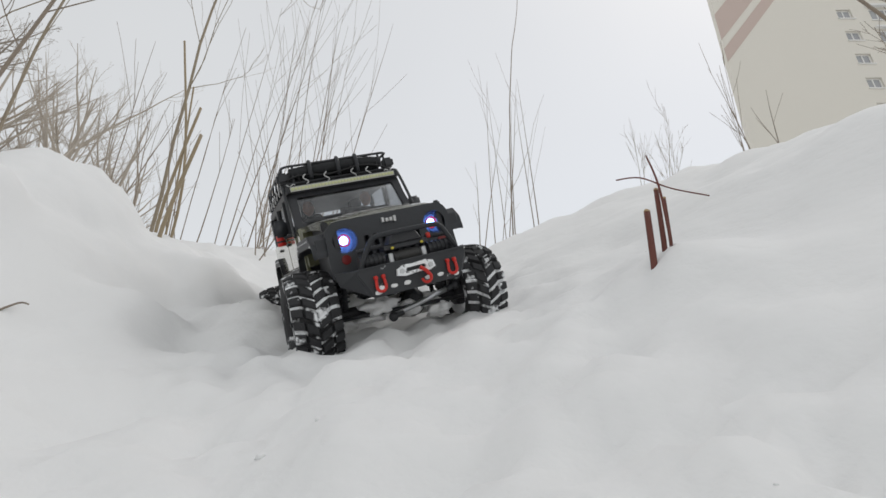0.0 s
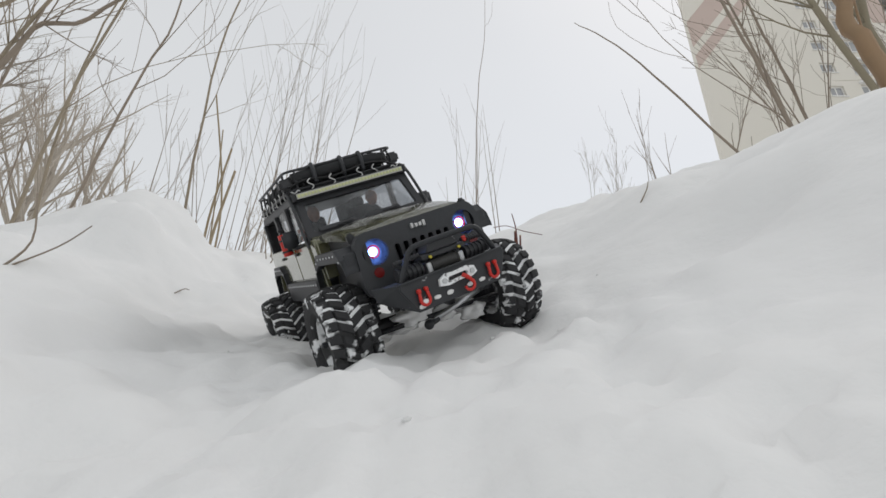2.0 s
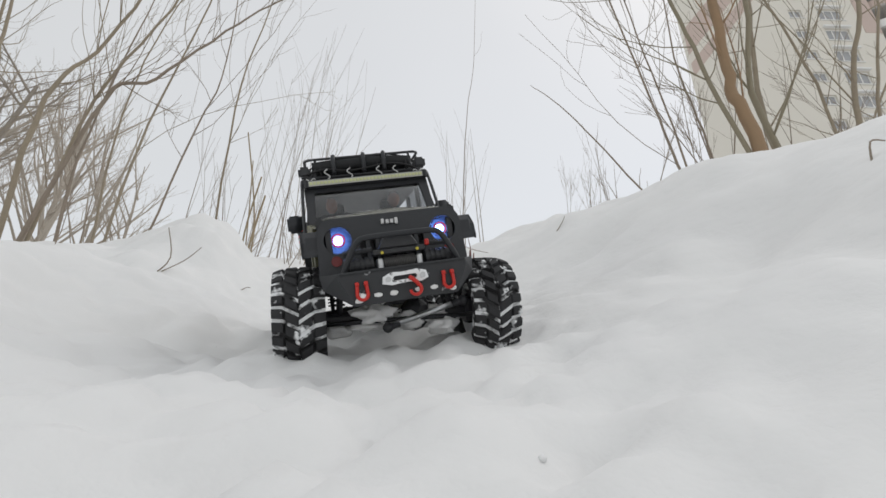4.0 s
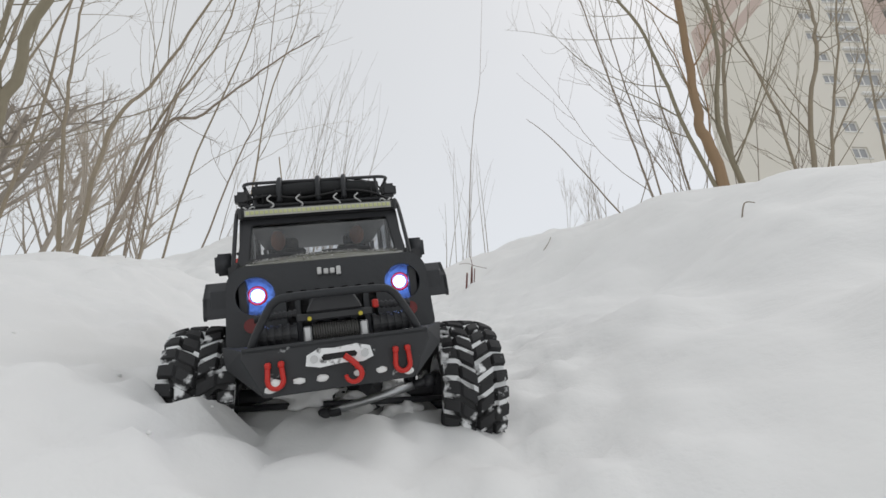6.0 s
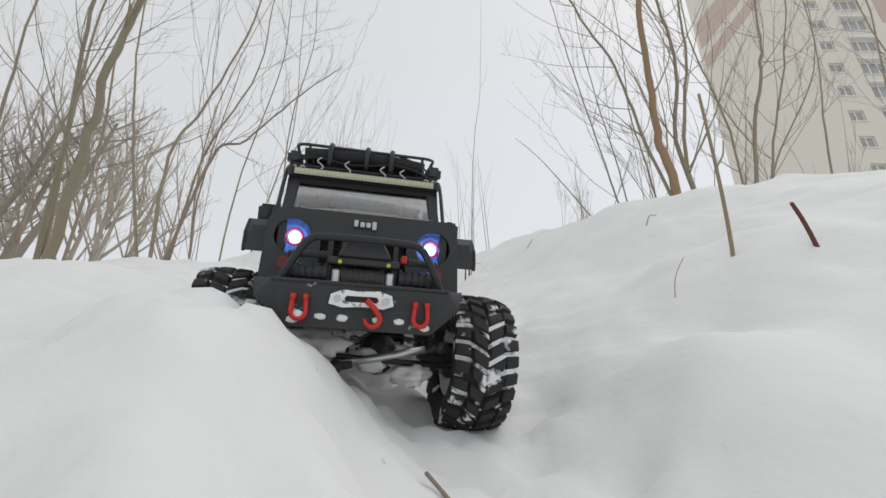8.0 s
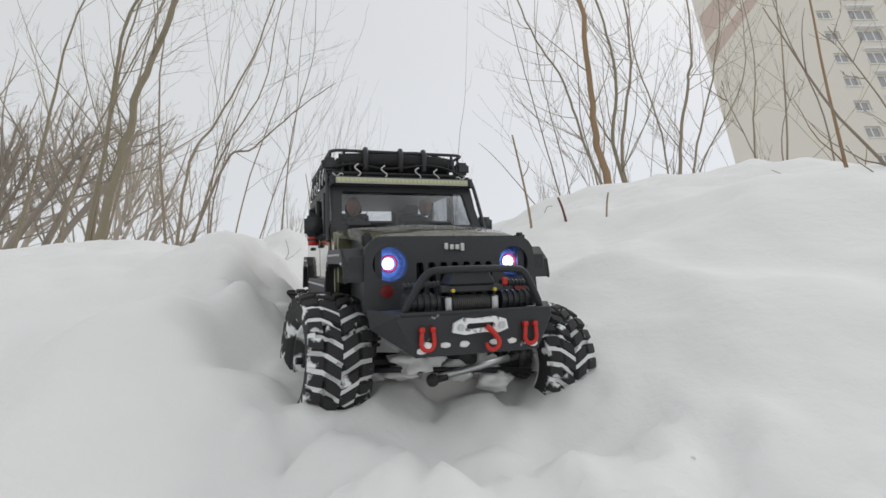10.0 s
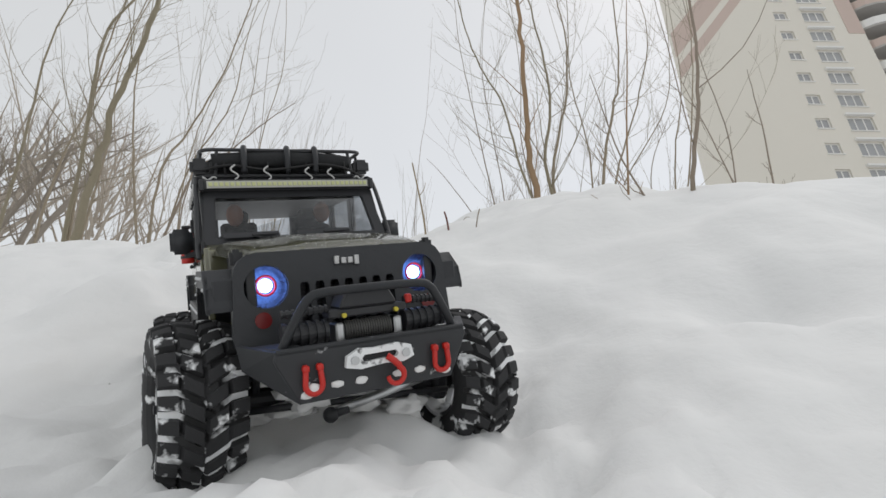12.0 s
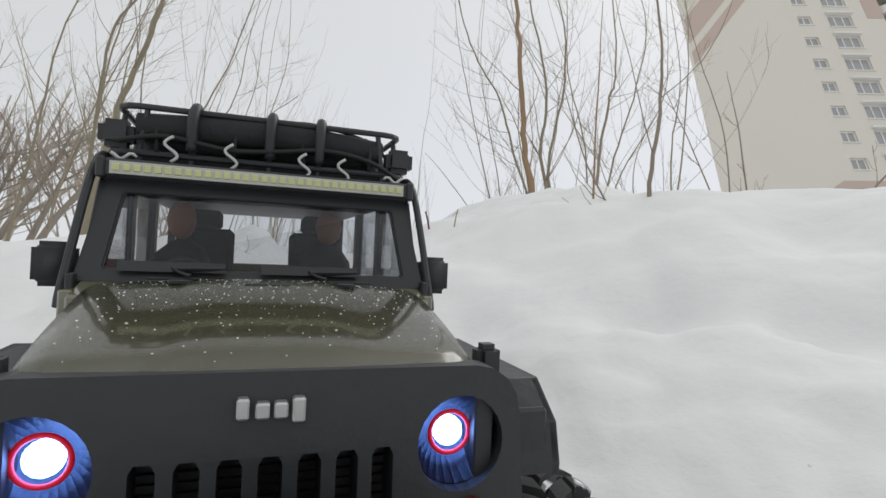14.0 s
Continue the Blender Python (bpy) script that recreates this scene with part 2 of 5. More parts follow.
# ==== the snow slope ====
TRACK_X = ([-3.0, -1.6, -1.16, -0.9, -0.65, -0.29, 0.04, 0.66, 1.2, 2.0, 3.0], [0.95, 0.70, 0.527, 0.33, 0.168, 0.115, 0.138, 0.137, 0.005, -0.15, -0.2])
LEFT_H = ([-2.4, -1.6, -1.3, -1.1, -0.9, -0.74, -0.46, -0.2, 0.02, 0.51, 0.72, 1.17, 2.0], [-0.01, -0.005, -0.035, -0.025, 0.10, 0.138, 0.106, 0.086, 0.054, -0.014, -0.022, -0.020, 0.0])
RIGHT_H = ([-2.4, -1.56, -1.3, -1.1, -0.63, -0.26, 0.06, 0.56, 0.78, 1.2, 2.0], [-0.04, -0.027, -0.02, -0.005, 0.035, 0.046, 0.048, 0.034, 0.026, 0.012, 0.03])
FALL = ([-1500, -16, -5, -3, 3.2, 38, 60, 1500], [-4.4, -4.4, -2.2, -1.33, 1.894, 16.2, 18, 18])
RIGHT_CAP = ([-3, -1.2, -0.7, 0.0, 0.4, 0.7, 1.0, 1.4, 2.2, 3.2], [0.30, 0.30, 0.32, 0.385, 0.45, 0.46, 0.45, 0.43, 0.34, 0.28])
LEFT_CAP = ([-3, -1.1, -0.9, -0.74, -0.46, -0.2, 0.0, 0.4, 0.8, 1.2, 1.6, 2.4], [0.03, 0.03, -0.045, -0.07, -0.03, 0.05, 0.10, 0.12, 0.13, 0.17, 0.13, 0.08])
MOUNDS = [  # x, y, height, radius along x, radius along y
    (-0.62, 1.36, 0.13, 0.16, 0.16), (-0.50, 1.12, 0.06, 0.10, 0.08), (-0.34, 1.42, 0.06, 0.07, 0.08),
    (0.08, -0.59, 0.018, 0.08, 0.08), (0.15, -0.66, 0.025, 0.035, 0.05), (0.12, -0.72, 0.05, 0.07, 0.1), (-0.28, 1.2, 0.03, 0.05, 0.05), (-0.2, 1.3, 0.03, 0.05, 0.05), (-0.42, 0.62, 0.035, 0.1, 0.08), (-0.55, 0.45, 0.04, 0.2, 0.15), (0.62, -0.25, 0.05, 0.16, 0.2), (0.45, -0.55, 0.03, 0.1, 0.1),
    (0.80, 0.75, 0.05, 0.2, 0.2), (0.265, 1.04, 0.03, 0.07, 0.08), (0.20, -1.02, 0.06, 0.09, 0.1), (0.55, 1.15, 0.05, 0.18, 0.15), (0.95, -1.15, 0.03, 0.14, 0.1), 
    (0.95, -0.62, 0.04, 0.15, 0.12), (1.25, -0.95, 0.03, 0.2, 0.16), (1.0, -1.21, -0.04, 0.09, 0.07), (0.88, -0.95, -0.035, 0.08, 0.06), (1.12, -1.32, -0.035, 0.08, 0.07), (0.78, -1.12, -0.03, 0.06, 0.08), (1.3, -1.1, -0.03, 0.1, 0.07), (0.50, -0.42, -0.035, 0.06, 0.07), (0.70, -0.05, -0.04, 0.08, 0.06), (0.46, 0.10, 0.03, 0.07, 0.06), (0.50, 0.75, -0.04, 0.10, 0.05), (0.62, 1.0, -0.035, 0.12, 0.05), (0.62, 0.35, -0.03, 0.12, 0.12),
    (0.30, -0.98, -0.03, 0.06, 0.08), (-0.15, -0.25, 0.03, 0.12, 0.12),
]


def ease(t):
    t = np.clip(t, 0, 1)
    return t * t * (3 - 2 * t)


def softly(y, knots, reach=0.07):
    return sum(np.interp(y + d * reach, *knots) * w for d, w in ((-1.5, 0.12), (-0.75, 0.23), (0, 0.3), (0.75, 0.23), (1.5, 0.12)))


def ground_form(x, y):
    """The height of the snow without its fine lumps, for arrays of x and y."""
    u = x - softly(y, TRACK_X)
    z = softly(y, FALL, 0.4)
    left, right = softly(y, LEFT_H), softly(y, RIGHT_H)
    z = z + left + (right - left) * np.clip((u + 0.107) / 0.214, -0.05, 1.15)
    fade = 1 - ease((np.abs(y) - 4) / 6)
    cap = softly(y, RIGHT_CAP)
    round_off = 0.45 * ease((y + 0.6) / 1.1)
    z = z + fade * cap * (round_off * ease((u - 0.12) / 0.72) + (1 - round_off) * np.clip((u - 0.12) / 0.98, 0, 1)) - fade * 0.22 * np.clip(u - 1.05, 0, 3)
    past = ease((y + 1.25) / 0.35)
    z = z + ((0.026 + 0.036 * ease((-1.36 - y) / 0.16)) * (1 - past) * ease((y + 1.8) / 0.3) * np.exp(-((u / 0.10) ** 2)) - 0.008 * past * np.exp(-((u / 0.06) ** 2))) * fade
    z = z + fade * softly(y, LEFT_CAP) * ease((-u - 0.2) / 0.45) - fade * 0.05 * np.clip(-u - 0.9, 0, 3)
    for mx, my, mh, rx, ry in MOUNDS:
        z = z + mh * np.exp(-(((x - mx) / rx) ** 2 + ((y - my) / ry) ** 2))
    return z


def clods(p, scale):
    """Rounded heads of snow with creases between them."""
    q = p * scale + 0.35 * Vector((noise.noise(p * scale * 0.9), noise.noise(p * scale * 0.9 + Vector((5, 1, 2))), 0))
    q.z = 0.37 * scale
    return 0.26 - min(0.8, noise.voronoi(q)[0][0] ** 2)


def fine_lumps(x, y):
    u = x - float(np.interp(y, *TRACK_X))
    near = max(0.0, 1 - abs(u) / 0.45)
    p = Vector((x, y, 0))
    bank = min(1.0, max(0.0, (abs(u) - 0.2) / 0.3))
    d = (0.014 + 0.026 * bank) * noise.noise(p * 2.7) + (0.008 + 0.014 * bank) * noise.noise(p * 6.5 + Vector((3, 1, 7))) + 0.006 * noise.noise(p * 13)
    lumpy = max(0.0, noise.noise(p * 1.9 + Vector((4, 8, 2))) + 0.35)
    broken = min(1.0, max(0.0, (-u - 0.10) / 0.15)) * min(1.0, max(0.0, (y + 0.25) / 0.5))
    broken = max(broken, 0.75 * max(0.0, 1 - abs(y + 0.72) / 0.5) * max(0.0, 1 - abs(u + 0.1) / 0.4))
    heap = 0.2 + 0.3 * min(1.0, lumpy) + 0.8 * broken + 0.45 * min(1.0, max(0.0, (-0.95 - y) / 0.2)) * (1 - 0.6 * bank)
    track = max(0.0, 1 - max(0.0, abs(u) - 0.12) / 0.14)
    if abs(x) < 2.5 and -2.8 < y < 2.6:
        d += heap * (0.036 * clods(p, 5.5) + 0.024 * clods(p, 12.0)) + (0.5 * heap + 1.1 * track) * (0.018 * clods(p, 19.0) + 0.016 * clods(p, 34.0))
        d -= 0.06 * bank * (u > 0) * max(0.0, 1 - max(0.0, u - 0.35) / 0.4) * min(1.0, max(0.0, (-0.3 - y) / 0.4)) * clods(p, 4.4)
    d += (0.002 + 0.008 * near) * noise.noise(p * 21 + Vector((9, 2, 1)))
    d += (0.0006 + 0.006 * near) * (abs(noise.noise(p * 47)) - 0.3)
    return d


def ground_z(x, y):
    return float(ground_form(np.array([x]), np.array([y]))[0]) + fine_lumps(x, y)


def stretch(lo, hi, step, far, growth=1.16):
    inner = list(np.arange(lo, hi + step / 2, step))
    out_lo, out_hi, d = [], [], step
    a, b = inner[0], inner[-1]
    while a > -far or b < far:
        d *= growth
        a, b = a - d, b + d
        out_lo.append(a)
        out_hi.append(b)
    return np.array(out_lo[::-1] + inner + out_hi)


def snow_ground():
    xs, ys = stretch(-0.85, 1.55, 0.011, 1500), stretch(-2.15, 1.75, 0.011, 1500)
    gx, gy = np.meshgrid(xs, ys)
    gz = ground_form(gx.ravel(), gy.ravel())
    verts = []
    for x, y, z in zip(gx.ravel(), gy.ravel(), gz):
        if abs(x) < 6 and abs(y) < 6:
            z += fine_lumps(float(x), float(y))
        verts.append((float(x), float(y), float(z)))
    w, h = len(xs), len(ys)
    faces = [(j * w + i, j * w + i + 1, (j + 1) * w + i + 1, (j + 1) * w + i) for j in range(h - 1) for i in range(w - 1)]
    me = bpy.data.meshes.new("ground")
    me.from_pydata(verts, [], faces)
    me.materials.append(SNOW)
    for p in me.polygons:
        p.use_smooth = True
    return tagged(new("ground", me), "deep white snow on a steep uneven bank with soft mounds", "snow", kind="structure")


snow_ground()

# ==== the model truck (millimetres from the middle of its front axle; -y is ahead) ====
truck = thing("toy_truck", "olive green toy off-road truck with black armour in deep snow", "toy truck")


def tpart(name, bm, mat, parent, label="", smooth=False, shift=(0, 0, 0)):
    bmesh.ops.scale(bm, vec=(0.001, 0.001, 0.001), verts=bm.verts)
    ob = part(name, bm, mat, parent, label, smooth)
    ob.location = Vector(shift) * 0.001
    return ob


def build_body():
    # tub: sides with the wheel arches cut into their outline
    bm = bmesh.new()
    side = [(62, 52), (62, 108), (350, 112), (358, 70), (352, 48), (344, 60), (330, 84), (290, 84), (272, 58), (262, 42), (80, 42)]
    for lo, hi in ((-79, -74), (74, 79)):
        prism(bm, side, "x", lo, hi, 0.8)
    box(bm, (-74, 346, 44), (74, 354, 112), 1)
    box(bm, (-74, 66, 40), (74, 346, 46))
    tpart("body", bm, OLIVE, truck, "olive green painted tub")
    # engine bay sides below the hood
    for s in (-1, 1):
        bm = bmesh.new()
        prism(bm, [(-46, 42), (-46, 92), (66, 106), (66, 42)], "x", s * 60 - 3, s * 60 + 3, 0.6)
        tpart("inner_fender", bm, BLACK, truck)
    # firewall and cowl
    bm = bmesh.new()
    prism(bm, [(60, 60), (60, 106), (84, 112), (84, 60)], "x", -76, 76, 1)
    tpart("cowl", bm, OLIVE, truck)
    for s in (-1, 1):
        bm = bmesh.new()
        for k in range(3):
            box(bm, (s * 38 - 12, 66 + 4 * k, 110.0 + k), (s * 38 + 12, 68 + 4 * k, 111.2 + k), 0.3)
        tpart("cowl_vent", bm, BLACK, truck)
    # hood: a crowned sheet with rolled edges, steeper towards the grille

    def hood_z(v, s):
        return 97 + 13.5 * (1 - (1 - v) ** 1.7) + 2.6 * (1 - s * s) + 1.0 * min(1, max(0.0, 0.42 - abs(s)) / 0.06) * min(1, v / 0.1)

    bm = bmesh.new()
    rows, cols = 18, 22
    grid = []
    for j in range(rows + 1):
        v = j / rows
        y = -47 + 113 * v
        half = 62 + 13 * v
        line = []
        for i in range(cols + 1):
            s = 2 * i / cols - 1
            edge = max(0.0, (abs(s) - 0.86) / 0.14)
            front = max(0.0, (0.07 - v) / 0.07)
            z = hood_z(v, s) - 9 * edge ** 2 - 3.5 * front ** 2
            line.append(bm.verts.new((s * half, y, z)))
        grid.append(line)
    for j in range(rows):
        for i in range(cols):
            bm.faces.new((grid[j][i], grid[j][i + 1], grid[j + 1][i + 1], grid[j + 1][i]))
    bmesh.ops.solidify(bm, geom=bm.faces[:], thickness=1.6)
    bmesh.ops.recalc_face_normals(bm, faces=bm.faces)
    hood = tpart("hood", bm, OLIVE, truck, "glossy olive green hood, wet and flecked with snow", True)
    bm = bmesh.new()
    box(bm, (-9, 41, 112.6), (9, 44, 113.6), 0.4)
    tpart("hood_slot", bm, BLACK, hood)
    for s in (-1, 1):
        bm = bmesh.new()
        disc(bm, (s * 34, 52, 113), (0, 0, 1), 4, 1.2, 16)
        tpart("washer_nozzle", bm, BLACK, hood)
        bm = bmesh.new()
        box(bm, (s * 66 - 4, -36, 89), (s * 66 + 4, -28, 101), 2, segments=2)
        tpart("hood_latch", bm, BLACK, truck)
    # droplets and flecks on the hood
    bm = bmesh.new()
    rng = random.Random(4)
    for k in range(420):
        v = rng.random() ** 0.6
        s = rng.uniform(-0.84, 0.84)
        z = hood_z(v, s)
        r = rng.uniform(0.12, 0.36) * (1.4 if rng.random() < 0.1 else 1)
        m = Matrix.Translation((s * (62 + 13 * v), -47 + 113 * v, z)) @ Matrix.Diagonal((r, r * rng.uniform(0.8, 1.5), r * 0.6, 1))
        bmesh.ops.create_icosphere(bm, subdivisions=1, radius=1, matrix=m)
    tagged(tpart("snow_flecks", bm, PACKED, hood, "white flecks of snow on the hood"), kind="stuff")
    # grille: seven slots and two round openings in a face that leans back
    bm = bmesh.new()
    outline = []
    for cx, cz, a0 in ((56, 83, 0), (-56, 83, 90), (-58, 46, 180), (58, 46, 270)):
        for k in range(5):
            a = radians(a0 + 22.5 * k)
            outline.append((cx + 14.5 * math.cos(a), cz + 14.5 * math.sin(a)))
    holes = []
    for i in range(7):
        cx = -28.5 + 9.5 * i
        holes.append([(cx - 2.9, 46), (cx + 2.9, 46), (cx + 2.9, 75), (cx + 1.8, 77), (cx - 1.8, 77), (cx - 2.9, 75)])
    for s in (-1, 1):
        holes.append([(s * 51.5 + 13.2 * math.cos(2 * math.pi * k / 24), 76 + 13.2 * math.sin(2 * math.pi * k / 24)) for k in range(24)])
    front = []
    for ring in [outline] + holes:
        a = [bm.verts.new((x, -52, z)) for x, z in ring]
        b = [bm.verts.new((x, -41, z)) for x, z in ring]
        for k in range(len(ring)):
            j = (k + 1) % len(ring)
            bm.faces.new((a[k], a[j], b[j], b[k]))
        front += [bm.edges.get((a[k], a[(k + 1) % len(a)])) for k in range(len(a))]
    bmesh.ops.triangle_fill(bm, edges=front, use_beauty=True, use_dissolve=False)
    bmesh.ops.recalc_face_normals(bm, faces=bm.faces)
    for v in bm.verts:
        v.co.y += (v.co.z - 65) * 0.06 + (v.co.x / 71) ** 2 * 3
    grille = tpart("grille", bm, DARK, truck, "dark grey grille with seven upright slots")
    bm = bmesh.new()
    box(bm, (-40, -38, 44), (40, -36, 82))
    for k in range(12):
        box(bm, (-36, -40, 48 + 2.7 * k), (36, -38, 49 + 2.7 * k))
    tpart("radiator", bm, BLACK, grille)
    # the maker's letters as plain bars
    bm = bmesh.new()
    for k, (w, h) in enumerate(((3.0, 5.2), (3.4, 4.0), (3.4, 4.0), (3.2, 5.0))):
        box(bm, (-8.6 + 4.4 * k, -52.6, 86.6 if k < 3 else 85.4), (-8.6 + 4.4 * k + w, -49, 86.6 + h), 0.5)
    tpart("badge", bm, BEZEL, grille, "small silver badge bars")
    for s in (-1, 1):
        bm = bmesh.new()
        bowl = [(r, -34 - r * r / 13.9) for r in (12.9, 11.6, 10, 8.2, 6.2, 4, 2, 0.4)]
        rings = [[bm.verts.new((s * 51.5 + r * math.cos(2 * math.pi * k / 28), y, 76 + r * math.sin(2 * math.pi * k / 28))) for k in range(28)] for r, y in bowl]
        for a, b in zip(rings, rings[1:]):
            for k in range(28):
                bm.faces.new((a[k], a[(k + 1) % 28], b[(k + 1) % 28], b[k]))
        bmesh.ops.solidify(bm, geom=bm.faces[:], thickness=-0.8)
        light = tpart("headlight", bm, BOWL, truck, "round headlight, lit, with a red ring")
        bm = bmesh.new()
        bmesh.ops.create_uvsphere(bm, u_segments=18, v_segments=10, radius=4.5, matrix=Matrix.Translation((s * 50.8, -39.5, 76.6)))
        tpart("bulb", bm, LAMP, light, "bluish white glowing lamp", True)
        bm = bmesh.new()
        ring = [(s * 50.8 + 6.1 * math.cos(a), -41.5, 76.6 + 6.1 * math.sin(a)) for a in (2 * math.pi * k / 28 for k in range(28))]
        tube(bm, ring, 0.75, 6, closed=True)
        tpart("halo_ring", bm, HALO, light, "thin red glowing ring", True)
        bm = bmesh.new()
        disc(bm, (s * 55, -51.2, 56), (0, 1, 0), 5.0, 2.4, 18)
        tpart("turn_signal", bm, DARK_RED, truck, "round dark red signal lens")


def build_fenders():
    for s in (-1, 1):
        for y0, y1, front in ((-46, 70, True), (262, 350, False)):
            bm = bmesh.new()
            path = [(y0, 66 if front else 48), (y0 + 3, 78), (y0 + 16, 89), (y1 - 26, 90), (y1 - 6, 76), (y1 + 6, 50)]
            inner = [(y, z - 3.2) for y, z in path]
            prism(bm, path + inner[::-1], "x", s * 62 if s > 0 else -86, 86 if s > 0 else s * 62, 0.8)
            lip = [(y, z - 12 if 1 < i < 4 else z - 4) for i, (y, z) in enumerate(path)]
            prism(bm, path + lip[::-1], "x", 83.5 if s > 0 else -86.5, 86.5 if s > 0 else -83.5, 0.4)
            if front:
                box(bm, (min(s * 64, s * 82), y0 + 1, 64), (max(s * 64, s * 82), y0 + 4, 83), 1)
            flare = tpart("fender_flare", bm, DARK, truck, "dark grey riveted fender flare")
            for k in range(9):
                y = y0 + 8 + (y1 - y0 - 16) * k / 8
                bm = bmesh.new()
                zz = np.interp(y, [p[0] for p in path], [p[1] for p in path]) - 5
                bmesh.ops.create_uvsphere(bm, u_segments=8, v_segments=5, radius=1.2, matrix=Matrix.Translation((s * 86.6, y, zz)))
                tpart("rivet", bm, ALU, flare)
        bm = bmesh.new()
        prism(bm, [(80, 36), (80, 60), (84, 62), (262, 62), (264, 36)], "x", 78 if s > 0 else -86, 86 if s > 0 else -78, 1)
        rail = tpart("rock_slider", bm, BLACK, truck, "black riveted side armour")
        for k in range(14):
            bm = bmesh.new()
            bmesh.ops.create_uvsphere(bm, u_segments=8, v_segments=5, radius=1.3, matrix=Matrix.Translation((s * 86, 86 + 13 * k, 57)))
            tpart("rivet", bm, ALU, rail)


def build_cab():
    # windscreen frame
    bm = bmesh.new()
    lo, hi = (78, 110), (105, 158)

    def on(x, t, off=0):
        return (x, lo[0] + (hi[0] - lo[0]) * t + off, lo[1] + (hi[1] - lo[1]) * t)

    rings = []
    for off in (0, 5):
        outer = [on(-79, 0, off), on(79, 0, off), on(74, 1, off), on(-74, 1, off)]
        inner = [on(-68, 0.13, off), on(68, 0.13, off), on(65, 0.86, off), on(-65, 0.86, off)]
        rings.append(([bm.verts.new(p) for p in outer], [bm.verts.new(p) for p in inner]))
    (oa, ia), (ob_, ib) = rings
    for k in range(4):
        j = (k + 1) % 4
        bm.faces.new((oa[k], oa[j], ia[j], ia[k]))
        bm.faces.new((ob_[j], ob_[k], ib[k], ib[j]))
        bm.faces.new((oa[j], oa[k], ob_[k], ob_[j]))
        bm.faces.new((ia[k], ia[j], ib[j], ib[k]))
    bmesh.ops.recalc_face_normals(bm, faces=bm.faces)
    bmesh.ops.bevel(bm, geom=bm.edges[:], offset=0.8, segments=2, affect="EDGES")
    screen = tpart("windscreen_frame", bm, BLACK, truck, "black windscreen frame")
    bm = bmesh.new()
    v = [bm.verts.new(p) for p in (on(-68, 0.13, 2.5), on(68, 0.13, 2.5), on(65, 0.86, 2.5), on(-65, 0.86, 2.5))]
    bm.faces.new(v)
    bmesh.ops.solidify(bm, geom=bm.faces[:], thickness=0.8)
    pane = tpart("windscreen", bm, PANE, screen, "clear flat windscreen")
    pane.visible_shadow = False
    for x0, x1 in ((-62, -18), (-2, 44)):
        bm = bmesh.new()
        tube(bm, [(x0 + 30, 74, 114), (x0 + 22, 77, 117), (x1, 80, 117.5)], 1.2, 6)
        prism(bm, [(78, 115.5), (81, 120), (82.5, 119)], "x", x0, x1)
        tpart("wiper", bm, BLACK, truck, "black wiper resting on the windscreen")
    # roof and pillars
    bm = bmesh.new()
    prism(bm, [(103, 157), (104, 164), (120, 168), (340, 168), (350, 163), (350, 157)], "x", -75, 75, 1.5)
    tpart("roof", bm, BLACK, truck, "black hard top")
    for s in (-1, 1):
        sides = (72, 77) if s > 0 else (-77, -72)
        for shape in ([(80, 110), (88, 110), (114, 158), (106, 158)], *([(y, 110), (y + 12, 110), (y + 12, 158), (y, 158)] for y in (160, 238, 338))):
            bm = bmesh.new()
            prism(bm, shape, "x", *sides, 0.6)
            tpart("pillar", bm, BLACK, truck)
        bm = bmesh.new()
        box(bm, (min(s * 45, s * 71), 344, 110), (max(s * 45, s * 71), 350, 158))
        tpart("rear_corner", bm, BLACK, truck)
    for s in (-1, 1):
        for y0, y1, y2, y3 in ((90, 159, 159, 114), (173, 237, 237, 173)):
            bm = bmesh.new()
            bm.faces.new([bm.verts.new(p) for p in ((s * 73.5, y0, 111), (s * 73.5, y1, 111), (s * 73.5, y2, 157), (s * 73.5, y3, 157))])
            bmesh.ops.solidify(bm, geom=bm.faces[:], thickness=0.8)
            w = tpart("side_window", bm, PANE, truck)
            w.visible_shadow = False
        # doors
        for y0, y1 in ((86, 164), (168, 258)):
            bm = bmesh.new()
            box(bm, (min(s * 78.5, s * 81), y0, 64), (max(s * 78.5, s * 81), y1, 108), 0.9)
            door = tpart("door", bm, OLIVE, truck)
            bm = bmesh.new()
            box(bm, (min(s * 81, s * 84), y1 - 20, 96), (max(s * 81, s * 84), y1 - 6, 100), 1)
            tpart("door_handle", bm, BLACK, door)
        # snorkel and cage tube at the screen side
        bm = bmesh.new()
        tube(bm, smooth_path([(s * 82, 74, 100), (s * 82, 80, 112), (s * 79, 106, 164), (s * 78, 130, 172)], 5), 2.0, 8)
        tpart("cage_tube", bm, BLACK, truck)
        # mirrors
        bm = bmesh.new()
        box(bm, (s * 93 - 9, 102, 106), (s * 93 + 9, 112, 127), 3, segments=3)
        mirror = tpart("mirror", bm, DARK, truck, "dark grey door mirror", True)
        bm = bmesh.new()
        tube(bm, [(s * 80, 104, 106), (s * 90, 107, 105), (s * 91, 107, 110)], 2.4, 8)
        tpart("mirror_arm", bm, BLACK, mirror)
        bm = bmesh.new()
        box(bm, (min(s * 77, s * 80), 74, 104), (max(s * 77, s * 80), 84, 114), 0.5)
        tpart("screen_hinge", bm, BLACK, truck)
    # interior
    bm = bmesh.new()
    prism(bm, [(88, 84), (88, 114), (108, 110), (108, 84)], "x", -72, 72, 2)
    tpart("dashboard", bm, BLACK, truck)
